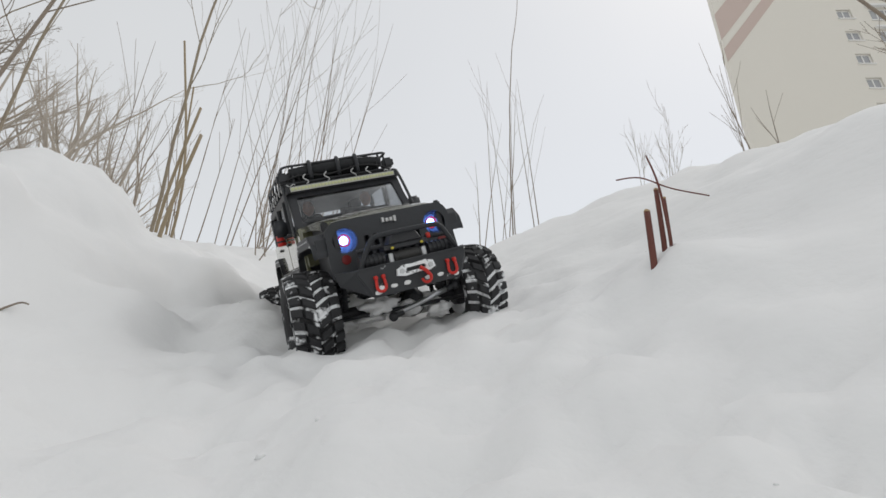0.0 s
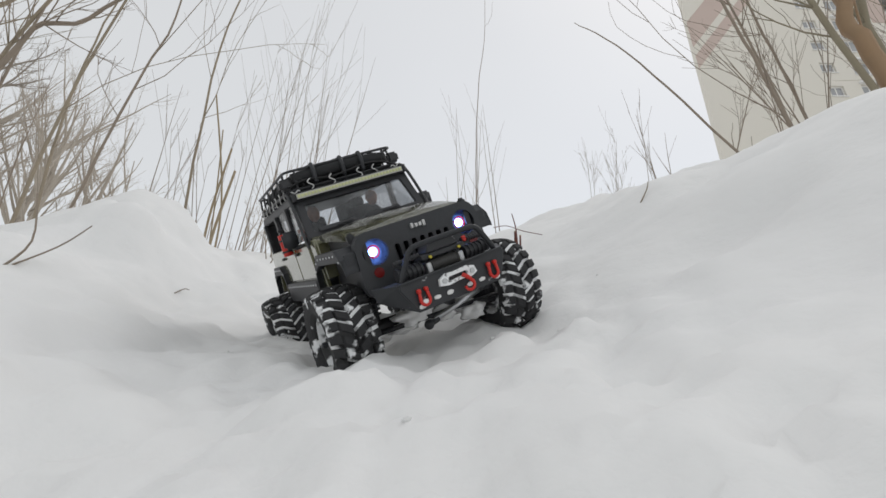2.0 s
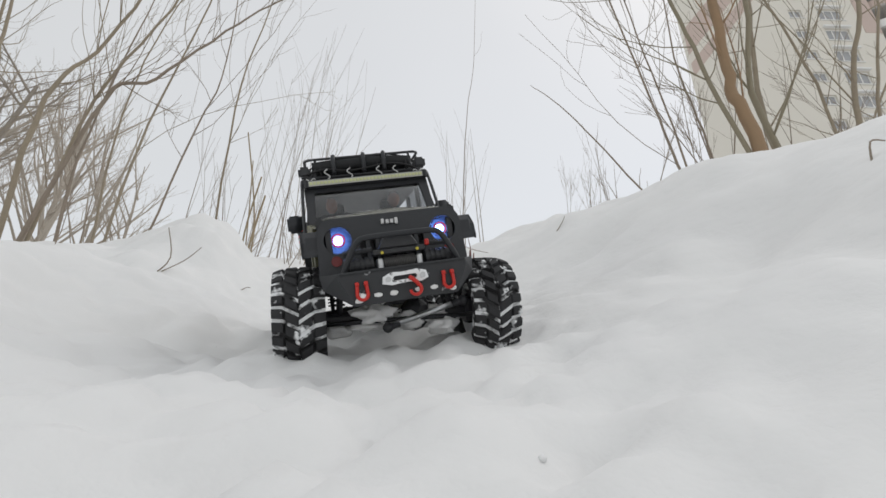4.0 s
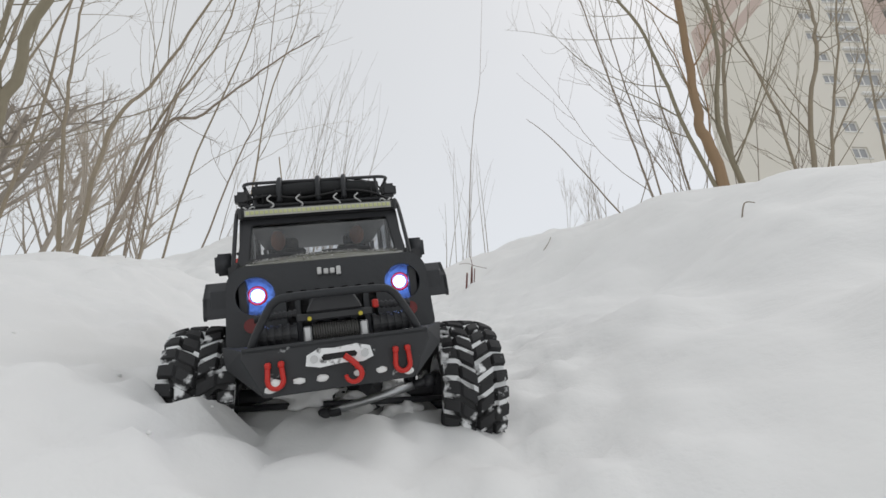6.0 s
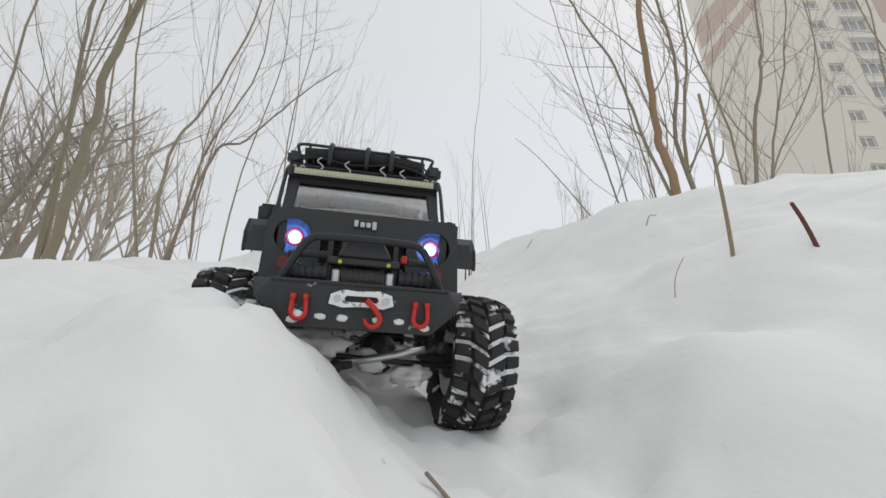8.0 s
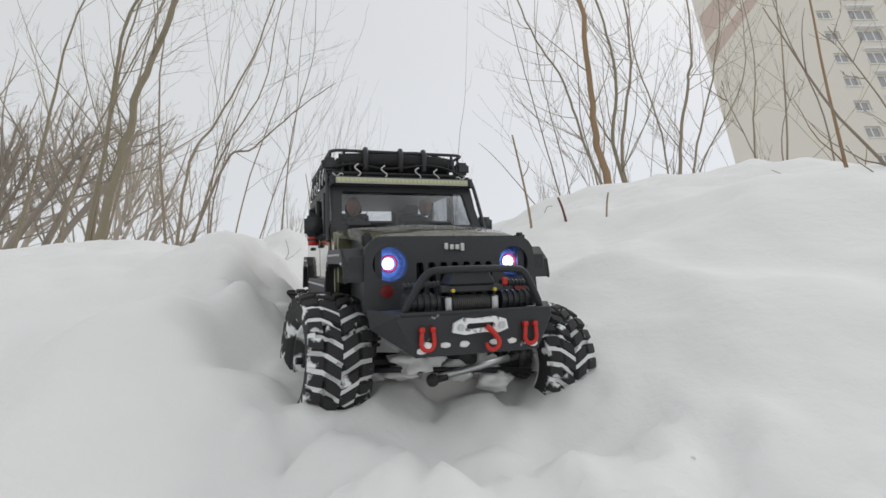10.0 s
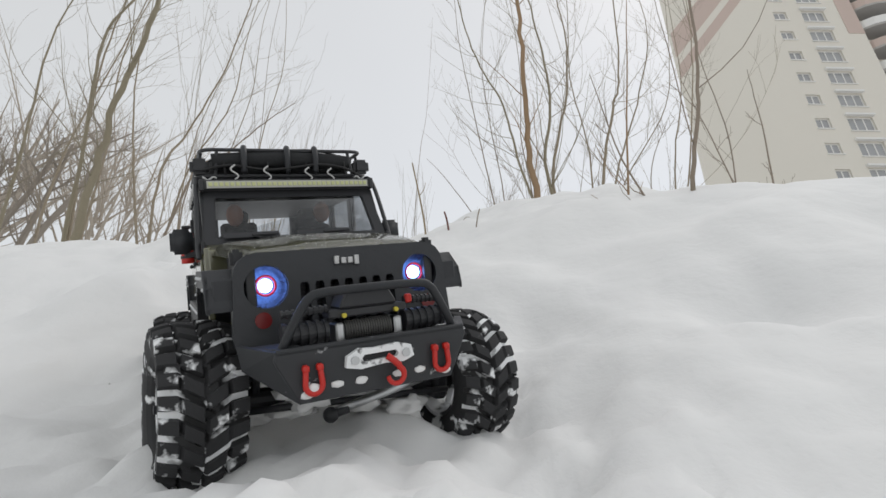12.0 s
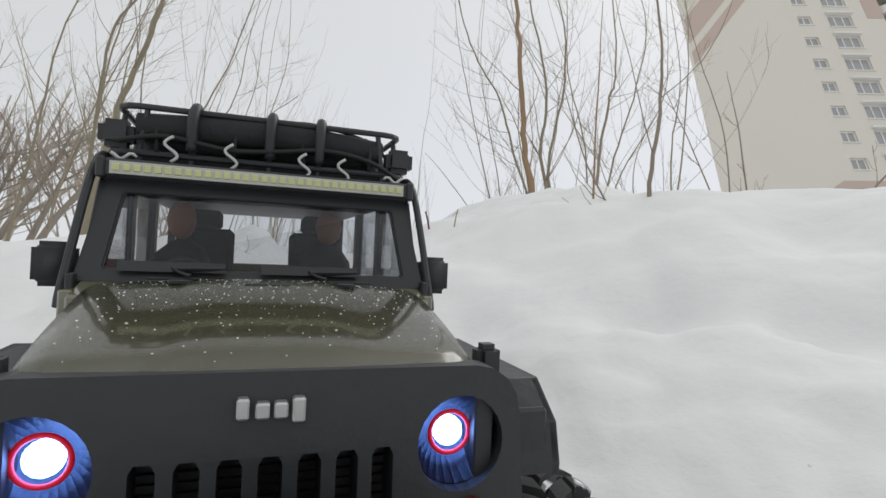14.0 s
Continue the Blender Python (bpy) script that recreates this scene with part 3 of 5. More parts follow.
    for s in (-1, 1):
        bm = bmesh.new()
        box(bm, (s * 36 - 20, 150, 62), (s * 36 + 20, 196, 82), 3)
        prism(bm, [(190, 76), (204, 76), (212, 138), (202, 140)], "x", s * 36 - 18, s * 36 + 18, 3)
        box(bm, (s * 36 - 10, 203, 138), (s * 36 + 10, 213, 152), 3)
        tpart("seat", bm, SEAT, truck, "black bucket seat")
    for s, dx in ((-1, -45), (1, 38)):
        bm = bmesh.new()
        lump(bm, (dx, 150, 142), (8, 8.5, 11), 3 + s, 0.08)
        head = len(bm.faces)
        lump(bm, (dx, 160, 110), (17, 12, 23), 5 + s, 0.1)
        doll = tpart("driver_figure", bm, FIGURE, truck, "seated plastic figure with a brown head, dark body", True)
        doll.data.materials.append(SEAT)
        for f in doll.data.polygons[head:]:
            f.material_index = 1
    bm = bmesh.new()
    ring = [(-40 + 13 * math.cos(a), 124 - 5 * math.sin(a), 108 + 12 * math.sin(a)) for a in (2 * math.pi * k / 20 for k in range(20))]
    tube(bm, ring, 1.6, 6, closed=True)
    tpart("steering_wheel", bm, BLACK, truck)


def build_roof():
    # light bar
    bm = bmesh.new()
    box(bm, (-74, 99, 158.5), (74, 109, 167.5), 1.2)
    bar = tpart("light_bar", bm, BLACK, truck, "long unlit LED bar over the windscreen")
    bm = bmesh.new()
    box(bm, (-71, 97.6, 160), (71, 99.5, 166))
    tpart("reflector", bm, LED_TRAY, bar)
    for k in range(32):
        bm = bmesh.new()
        x = -68.2 + 4.4 * k
        box(bm, (x - 1.6, 96.8, 161.4), (x + 1.6, 98, 164.8), 0.3)
        tpart("diode", bm, LED_FACE, bar)
    for s in (-1, 1):
        bm = bmesh.new()
        box(bm, (s * 75 - 2, 98, 158), (s * 75 + 2, 110, 168), 0.8)
        tpart("end_cap", bm, BLACK, bar)
    # rack

    def rail(z, inset, r=1.7):
        x, y0, y1 = 76 - inset, 114 + inset, 338 - inset
        pts = []
        for cx, cy, a0 in ((x - 10, y0 + 10, -90), (x - 10, y1 - 10, 0), (-x + 10, y1 - 10, 90), (-x + 10, y0 + 10, 180)):
            for k in range(4):
                a = radians(a0 + 30 * k)
                pts.append((cx + 10 * math.cos(a), cy + 10 * math.sin(a), z))
        bm = bmesh.new()
        tube(bm, pts, r, 8, closed=True)
        return bm

    rack = tpart("roof_rack", rail(173, 0), BLACK, truck, "black tubular roof rack")
    tpart("top_rail", rail(197, 3), BLACK, rack)
    posts = [(x, 115) for x in (-62, -38, 0, 26, 62)] + [(x, 337) for x in (-62, -20, 20, 62)] + [(s * 75, y) for s in (-1, 1) for y in (132, 170, 210, 250, 290, 322)]
    for x, y in posts:
        bm = bmesh.new()
        tube(bm, [(x, y, 168), (x, y, 174), (x * 0.96, y + (3 if y < 120 else 0), 197)], 1.5, 6)
        tpart("rack_post", bm, BLACK, rack)
    for k in range(7):
        bm = bmesh.new()
        box(bm, (-74, 120 + 34 * k, 170.5), (74, 126 + 34 * k, 172.5))
        tpart("slat", bm, BLACK, rack)
    # cargo bundle
    for k, (x, y, z, a, b, c) in enumerate(((-30, 165, 186, 40, 48, 17), (28, 160, 184, 42, 44, 15), (0, 215, 190, 66, 50, 15), (-10, 285, 188, 62, 50, 17), (20, 150, 190, 30, 26, 11))):
        bm = bmesh.new()
        lump(bm, (x, y, z), (a, b, c), k, 0.16, 3)
        for v in bm.verts:
            v.co.z = max(v.co.z, 173)
            v.co.x = max(-70, min(70, v.co.x))
            v.co.y = max(121, min(332, v.co.y))
        tpart("cargo_bag", bm, CLOTH, truck, "black cloth bag under a net", True)
    # front roll with straps
    bm = bmesh.new()
    tube(bm, smooth_path([(-64, 122, 187), (-20, 120, 189), (20, 120, 189), (62, 123, 186)], 5), 7.5, 12)
    tpart("rolled_tarp", bm, CLOTH, truck, "black rolled tarp", True)
    for x in (-38, 0, 26):
        bm = bmesh.new()
        tube(bm, smooth_path([(x, 113, 176), (x, 110.5, 190), (x + 1, 116, 199), (x + 2, 128, 199), (x + 4, 160, 203)], 4), 2.8, 8)
        tpart("strap", bm, DARK, truck, "", True)
    # elastic net
    bm = bmesh.new()
    top = lambda x, y: 203 - 0.0016 * x * x - 0.0004 * (y - 225) ** 2
    for k in range(6):
        y = 130 + 36 * k
        tube(bm, smooth_path([(-75, y, 174), (-60, y + 5, top(-60, y)), (-20, y + 14 * (-1) ** k, top(-20, y)), (20, y - 10 * (-1) ** k, top(20, y)), (60, y + 3, top(60, y)), (75, y, 174)], 4), 1.1, 5)
    for k in range(4):
        x = -54 + 36 * k
        tube(bm, smooth_path([(x, 113, 174), (x, 124, top(x, 124)), (x + 10 * (-1) ** k, 190, top(x, 190)), (x - 8, 260, top(x, 260)), (x, 338, 174)], 4), 1.1, 5)
    tube(bm, smooth_path([(-72, 113, 178), (-50, 111, 182), (-20, 110.5, 178), (5, 110.5, 180), (30, 110.5, 183), (55, 111, 179), (73, 114, 170)], 5), 1.3, 6)
    tpart("cargo_net", bm, CORD, truck, "black elastic cargo net", True)
    for x, z in ((-47, 176), (-19, 175), (18, 174), (39, 173)):
        bm = bmesh.new()
        pts = [(x + 3 * math.sin(2.1 * math.pi * k / 12), 108.5, z - 7 + 13 * k / 12) for k in range(13)]
        tube(bm, pts, 0.8, 6)
        tpart("net_hook", bm, HOOK_STEEL, truck, "small white S-shaped net hook", True)
    for s in (-1, 1):
        bm = bmesh.new()
        pts = [(s * (62 + k * 1.6), 109, 170 + 1.5 * math.sin(k * 1.1)) for k in range(8)]
        tube(bm, pts, 0.8, 6)
        tpart("net_hook", bm, HOOK_STEEL, truck, "", True)
        for k in range(7):
            bm = bmesh.new()
            y = 132 + 29 * k
            pts = [(s * 77.5, y + 2.4 * math.sin(2.1 * math.pi * q / 8), 166 + 12 * q / 8) for q in range(9)]
            tube(bm, pts, 0.8, 5)
            tpart("net_hook", bm, HOOK_STEEL, truck, "", True)
        # spot lamp housings at the rack corners
        bm = bmesh.new()
        box(bm, (s * 74 - 8, 118, 176), (s * 74 + 8, 132, 190), 3, segments=2)
        tpart("spot_lamp", bm, BLACK, truck, "black square spot lamp")
    # fire extinguisher at the cab side
    bm = bmesh.new()
    tube(bm, [(-87, 176, 100), (-87, 176, 103), (-87, 176, 126), (-87, 176, 129)], 6.0, 14)
    ext = tpart("fire_extinguisher", bm, RED, truck, "small red toy fire extinguisher", True)
    bm = bmesh.new()
    tube(bm, [(-87, 176, 129), (-87, 176, 134)], 2.2, 8)
    box(bm, (-91, 173, 133), (-83, 179, 136), 0.6)
    tpart("valve", bm, BLACK, ext)
    bm = bmesh.new()
    for z in (106, 121):
        disc(bm, (-87, 176, z), (0, 0, 1), 6.6, 2.5, 14)
    box(bm, (-82, 172, 104), (-78, 180, 124))
    tpart("bracket", bm, BLACK, ext)


def build_bumper():
    bm = bmesh.new()
    face = [(-57, 42), (57, 42), (58, 37), (46, 12.5), (-46, 12.5), (-58, 37)]
    prism(bm, face, "y", -97, -92, 0.8)
    for s in (-1, 1):
        pts = [(s * 57, -97, 42), (s * 46, -97, 12.5), (s * 71, -66, 30), (s * 73, -64, 44)]
        vs = [bm.verts.new(p) for p in pts] + [bm.verts.new((p[0] - s * 3, p[1] + 4, p[2])) for p in pts]
        for q in ((0, 1, 2, 3), (7, 6, 5, 4), (0, 4, 5, 1), (1, 5, 6, 2), (2, 6, 7, 3), (3, 7, 4, 0)):
            bm.faces.new([vs[i] for i in q])
    prism(bm, [(-56, -91), (-57, -97), (57, -97), (56, -91)], "z", 39.5, 43, 0.6)
    for s in (-1, 1):
        prism(bm, [(s * 42, -66), (s * 42, -91.2), (s * 56, -91.2), (s * 71, -66)], "z", 39.5, 43, 0.6)
    bmesh.ops.recalc_face_normals(bm, faces=bm.faces)
    bumper = tpart("bumper", bm, DUSTED, truck, "grey steel plate front bumper dusted with snow")
    for x in (-25, -11, 11, 25, -42, 42):
        bm = bmesh.new()
        lump(bm, (x, -97.3, 20 if abs(x) < 30 else 17), (3.6, 0.9, 2.2), x, 0.3, 2)
        tpart("snow_patch", bm, PACKED, bumper, "", True)
    # bull bar
    bm = bmesh.new()
    tube(bm, smooth_path([(-52, -90, 42), (-49, -91.5, 49), (-41, -94, 63), (-36.5, -95, 68.5), (-29, -95.5, 71), (0, -96, 71.5), (29, -95.5, 71), (36.5, -95, 68.5), (41, -94, 63), (49, -91.5, 49), (52, -90, 42)], 5), 2.6, 12)
    tpart("bull_bar", bm, STEEL_GREY, truck, "grey tubular bull bar", True)
    # shackles
    for s in (-1, 1):
        bm = bmesh.new()
        arc = [(s * 38.5 + 4.6 * math.cos(a), -100, 22.5 + 4.8 * math.sin(a)) for a in (math.pi + math.pi * k / 10 for k in range(11))]
        tube(bm, [(s * 38.5 - 3.8, -100, 32)] + arc + [(s * 38.5 + 3.8, -100, 32)], 1.6, 8)
        for q in (-1, 1):
            box(bm, (s * 38.5 + q * 3.8 - 1.8, -101.8, 29.5), (s * 38.5 + q * 3.8 + 1.8, -97, 33.4), 0.8)
        tpart("shackle", bm, RED, bumper, "red shackle", True)
    bm = bmesh.new()
    lump(bm, (-38.5, -99.6, 20.5), (3.2, 1.5, 3.2), 9, 0.25)
    tpart("snow_patch", bm, PACKED, bumper, "", True)
    # fairlead with its crust of snow
    bm = bmesh.new()
    ring = [(-20.5, 28.5), (-19.5, 34.5), (-12, 38), (-3, 37.2), (11, 38.4), (19, 36), (20.5, 29.5), (14, 27), (2, 27.8), (-12, 26.6)]
    hole = [(-10, 30.3), (10, 30.6), (11, 32.5), (9.5, 34.4), (-9.5, 34.2), (-11, 32.4)]
    edges = []
    for loop in (ring, hole):
        a = [bm.verts.new((x, -101, z)) for x, z in loop]
        b = [bm.verts.new((x, -97, z)) for x, z in loop]
        for k in range(len(loop)):
            j = (k + 1) % len(loop)
            bm.faces.new((a[k], a[j], b[j], b[k]))
            edges.append(bm.edges.get((a[k], a[j])))
    bmesh.ops.triangle_fill(bm, edges=edges, use_beauty=True)
    bmesh.ops.recalc_face_normals(bm, faces=bm.faces)
    lead = tpart("fairlead", bm, FAIRLEAD, bumper, "winch fairlead crusted with snow")
    for s in (-1, 1):
        bm = bmesh.new()
        disc(bm, (s * 15.3, -101.6, 32), (0, 1, 0), 2.4, 2, 12)
        tpart("bolt", bm, ALU, lead)
    bm = bmesh.new()
    arc = [(7.5 + 4.8 * math.cos(a), -103.5, 20.5 + 4.8 * math.sin(a)) for a in (radians(60 - 24 * k) for k in range(11))]
    tube(bm, [(3, -103, 32), (6, -104, 29.5), (9.5, -104, 26)] + arc, 2.0, 8, 1.3)
    tpart("tow_hook", bm, RED, bumper, "red tow hook", True)
    # winch
    bm = bmesh.new()
    box(bm, (-24, -88, 42), (24, -66, 46), 0.8)
    winch = tpart("winch", bm, BLACK, truck, "electric winch behind the bull bar", False, (0, 0, -5))
    bm = bmesh.new()
    disc(bm, (0, -79, 52), (1, 0, 0), 5.4, 30, 14)
    drum = tpart("drum", bm, BLACK, winch)
    bm = bmesh.new()
    coil = [(-14.5 + 29 * k / (19 * 12), -79 + 5.9 * math.cos(2 * math.pi * k / 12), 52 + 5.9 * math.sin(2 * math.pi * k / 12)) for k in range(19 * 12)]
    tube(bm, coil, 0.85, 5)
    tpart("rope", bm, ROPE, drum, "dark rope wound on the drum", True)
    for s in (-1, 1):
        bm = bmesh.new()
        box(bm, (s * 18 - 2.6, -86.5, 45), (s * 18 + 2.6, -70, 57), 1)
        tpart("clamp", bm, ALU, winch, "bare metal clamp")

        bm = bmesh.new()
        ribbed(bm, (s * 24, -79, 53), (s * 50, -79, 53), 6.0, 7.2, 6, 18)
        tpart("motor", bm, BLACK, winch)
        bm = bmesh.new()
        disc(bm, (s * 16, -89.2, 61.5), (0, 1, 0), 1.4, 2.5, 8)
        tpart("bolt", bm, BRASS, winch, "yellow bolt")
        bm = bmesh.new()
        ribbed(bm, (s * 24, -82, 66), (s * 50, -80, 65), 1.9, 2.6, 9, 8)
        tpart("cable", bm, BLACK, winch)
    bm = bmesh.new()
    box(bm, (-24, -86.5, 60), (24, -70, 65), 0.8)
    tpart("bracket", bm, BLACK, winch)
    bm = bmesh.new()
    prism(bm, [(-18, 65.2), (18, 65.2), (16.5, 69), (12.5, 76), (-12.5, 76), (-16.5, 69)], "y", -87, -66, 1)
    tpart("solenoid_box", bm, BLACK, winch)
    bm = bmesh.new()
    box(bm, (24.5, -86, 64), (28.5, -82, 69.5), 0.8)
    tpart("switch", bm, RED, winch, "red switch")
    bm = bmesh.new()
    lump(bm, (-2, -74, 75.8), (6, 3, 0.6), 4, 0.3)
    tpart("snow_patch", bm, PACKED, winch, "", True)
    # frame rails and belly
    bm = bmesh.new()
    for s in (-1, 1):
        box(bm, (s * 38 - 5, -92, 20), (s * 38 + 5, 352, 36), 1)
    box(bm, (-33, 90, 16), (33, 230, 30), 2)
    tpart("chassis", bm, BLACK, truck)
    bm = bmesh.new()
    box(bm, (-80, 352, 24), (80, 366, 44), 2)
    tpart("rear_bumper", bm, STEEL_GREY, truck)


def tyre_mesh():
    """A chunky tyre about the x axis in one skin: sidewalls, and a tread whose V-shaped blocks stand up from grooves packed with snow."""
    count, per = 25, 14
    n = count * per
    step = 2 * math.pi / count
    side = [(-17, 28), (-20.5, 30), (-23, 34), (-24.2, 40), (-24.4, 44.5)]
    across = [-24.6 + 49.2 * k / 30 for k in range(31)]
    wide = len(side) * 2 + len(across)

    def block(x, a):
        s, ax = (1 if x > 0 else -1), abs(x)
        if ax < 0.7 or 12.6 < ax < 13.9:
            return False
        half = step * (0.30 if ax < 13 else 0.335)
        d = (a - (0 if s > 0 else step / 2) + step / 2) % step - step / 2
        return abs(d) < half

    verts, faces, skins, raised = [], [], [], []
    for k in range(n):
        a = step * k / per
        line, up = list(side), [False] * len(side)
        for x in across:
            crown = 4.2 * (abs(x) / 24.6) ** 3
            on = block(x, a)
            pack = noise.noise(Vector((x * 0.09, 3.2 * math.cos(a), 3.2 * math.sin(a)))) > 0.08
            line.append((x, (55.4 if on else 53.6 if pack else 50.6) - crown - (0.25 if on else 0) * abs(noise.noise(Vector((x, 30 * math.cos(a), 30 * math.sin(a)))))))
            up.append(on)
        line += [(-x, r) for x, r in reversed(side)]
        up += [False] * len(side)
        for x, r in line:
            b = a + float(np.interp(abs(x), [0, 13, 14, 24.6], [0.17, 0.02, 0.0, -0.03]))
            verts.append((0.001 * x, 0.001 * r * math.cos(b), 0.001 * r * math.sin(b)))
        raised.append(up)
    for k in range(n):
        j = (k + 1) % n
        for i in range(wide):
            h = (i + 1) % wide
            faces.append((k * wide + i, k * wide + h, j * wide + h, j * wide + i))
            tread = len(side) <= i < len(side) + len(across) - 1
            skins.append(0 if tread and not (raised[k][i] or raised[k][h] or raised[j][i] or raised[j][h]) else 1)
    me = bpy.data.meshes.new("tyre")
    me.from_pydata(verts, [], faces)
    me.materials.append(GROOVE)
    me.materials.append(RUBBER)
    me.polygons.foreach_set("material_index", skins)
    me.update()
    return me


TYRE = tyre_mesh()


def rim_mesh():
    bm = bmesh.new()
    prof = [(-18, 29), (-18, 26), (-8, 23), (8, 23), (18, 26), (18, 29)]
    n = 28
    rings = [[bm.verts.new((x, r * math.cos(2 * math.pi * k / n), r * math.sin(2 * math.pi * k / n))) for x, r in prof] for k in range(n)]
    for k in range(n):
        a, b = rings[k], rings[(k + 1) % n]
        for i in range(len(prof)):
            j = (i + 1) % len(prof)
            bm.faces.new((a[i], a[j], b[j], b[i]))
    for k in range(6):
        a = 2 * math.pi * k / 6
        d = Vector((0, math.cos(a), math.sin(a)))
        tube(bm, [d * 5, d * 25], 4.2, 6, 3)
    disc(bm, (0, 0, 0), (1, 0, 0), 9, 16, 12)
    bmesh.ops.recalc_face_normals(bm, faces=bm.faces)
    bmesh.ops.scale(bm, vec=(0.001, 0.001, 0.001), verts=bm.verts)
    return mesh_of("rim", bm, RIM)


DUSTED = snowy("snow_dusted_steel", (0.03, 0.032, 0.036), 0.31, 75, 0.55)
FAIRLEAD = snowy("fairlead_snow_crust", (0.16, 0.16, 0.165), 0.56, 110, 0.8)
RIM = snowy("snowy_rim", (0.05, 0.05, 0.052), 0.52, 30, 0.7)
RIM_MESH = rim_mesh()


def build_axle(y, front):
    bm = bmesh.new()
    tube(bm, [(-88, 0, 0), (88, 0, 0)], 7, 12)
    lump(bm, (20, -2, 0), (17, 17, 17), 2, 0.05)
    for s in (-1, 1):
        box(bm, (s * 80 - 6, -12, -14), (s * 80 + 6, 12, 14), 3)
    axle = tpart("axle", bm, BLACK, truck, "black axle caked with snow", False, (0, y, 0))
    rng = random.Random(int(y) + 3)
    for k in range(9):
        bm = bmesh.new()
        lump(bm, (rng.uniform(-62, 62), rng.uniform(-22, 10), rng.uniform(-16, 6)), (rng.uniform(12, 22), rng.uniform(8, 13), rng.uniform(6, 10)), k, 0.7, 3)
        tpart("packed_snow", bm, PACKED, axle, "snow packed round the axle", True)
    if front:
        bm = bmesh.new()
        tube(bm, [(-8, -26, -9), (14, -28, -3), (62, -30, 10)], 3.0, 10)
        link = tpart("drag_link", bm, ALU, axle, "bare aluminium steering link", True)
        for p in ((-12, -27, -11), (66, -30, 11)):
            bm = bmesh.new()
            bmesh.ops.create_uvsphere(bm, u_segments=10, v_segments=7, radius=5.5, matrix=Matrix.Translation(p))
            tube(bm, [p, (p[0] + (12 if p[0] < 0 else -12), p[1], p[2] + (3 if p[0] < 0 else -3))], 3.4, 8)
            tpart("ball_joint", bm, BLACK, axle, "", True)
        bm = bmesh.new()
        tube(bm, [(-80, -20, -4), (80, -20, -4)], 2.4, 8)
        tpart("tie_rod", bm, BLACK, axle, "", True)
    for s in (-1, 1):
        for q in (-14, 14):
            bm = bmesh.new()
            tube(bm, [(s * 58, q + 10, 4), (s * 54, q + 14, 62)], 3, 8)
            for k in range(8):
                disc(bm, (s * (58 - 0.4 * k), q + 10 + 0.5 * k, 14 + 5 * k), (0, 0, 1), 6, 2, 10)
            tpart("shock_absorber", bm, STEEL_GREY, axle)
    wheels = []
    for s in (-1, 1):
        bm = bmesh.new()
        disc(bm, (s * 12, 0, 0), (1, 0, 0), 6, 10, 6)
        disc(bm, (s * 19, 0, 0), (1, 0, 0), 3, 6, 6)
        hub = tpart("wheel", bm, STEEL_GREY, truck, "chunky black off-road wheel packed with snow")
        for name, mesh, says in (("tyre", TYRE, "black tyre with V-shaped blocks, snow in its grooves"), ("rim", RIM_MESH, "snow-filled rim")):
            piece = tagged(new(name, mesh), says)
            piece.parent = hub
        wheels.append(hub)
    return axle, wheels


build_body()
build_fenders()
build_cab()
build_roof()
build_bumper()
front_axle, front_wheels = build_axle(0, True)
rear_axle, rear_wheels = build_axle(305, False)

# ==== willows, shoots and stalks ====


def grow(bm, start, way, length, radius, rng, depth, bend=0.25, lift=0.25, sides=6, kids=5, spread=0.75):
    """A limb that wanders upward, with side shoots of the next order."""
    n = max(4, int(5 + length * 3))
    p, d = Vector(start), Vector(way).normalized()
    pts = [p.copy()]
    for k in range(n):
        d = (d + Vector((rng.uniform(-1, 1), rng.uniform(-1, 1), rng.uniform(-0.6, 1) * 0.8)) * bend / n * 1.6 + Vector((0, 0, lift / n))).normalized()
        p = p + d * length / n
        pts.append(p.copy())
    tube(bm, pts, radius, sides, max(radius * 0.2, 0.0006))
    if depth > 0:
        for k in range(kids):
            t = rng.uniform(0.22, 0.97)
            i = min(int(t * n), n - 1)
            q = pts[i].lerp(pts[i + 1], t * n - i)
            along = (pts[i + 1] - pts[i]).normalized()
            out = along.orthogonal().normalized()
            out.rotate(Matrix.Rotation(rng.uniform(0, 2 * math.pi), 3, along))
            grow(bm, q, along + out * rng.uniform(0.3, spread), length * rng.uniform(0.25, 0.5) * (1.15 - 0.5 * t), max(radius * (1 - 0.75 * t) * 0.5, 0.0008), rng, depth - 1, bend * 1.2, lift, max(4, sides - 1), max(2, kids - 1), spread)


def stem(bm, guide, radius, rng, kids=7, depth=2, sides=8, end=0.25, reach=0.27, frm=0.14):
    """A stem through guide points, with side shoots."""
    radius *= 0.82
    pts = smooth_path(guide, 6)
    for i in range(1, len(pts) - 1):
        pts[i] = pts[i] + Vector((rng.uniform(-1, 1), rng.uniform(-1, 1), 0)) * radius * 0.5
    tube(bm, pts, radius, sides, max(radius * end, 0.001))
    total = sum((b - a).length for a, b in zip(pts, pts[1:]))
    for k in range(kids):
        t = rng.uniform(frm, 0.98)
        i = min(int(t * (len(pts) - 1)), len(pts) - 2)
        along = (pts[i + 1] - pts[i]).normalized()
        out = along.orthogonal().normalized()
        out.rotate(Matrix.Rotation(rng.uniform(0, 2 * math.pi), 3, along))
        grow(bm, pts[i], along + out * rng.uniform(0.45, 1.15), total * reach * rng.uniform(0.3, 1.1) * (1.1 - 0.5 * t), min(0.0042, max(radius * (1 - 0.7 * t) * 0.32, 0.0014)), rng, depth - 1, 0.7, 0.45, 5, 4, 0.9)


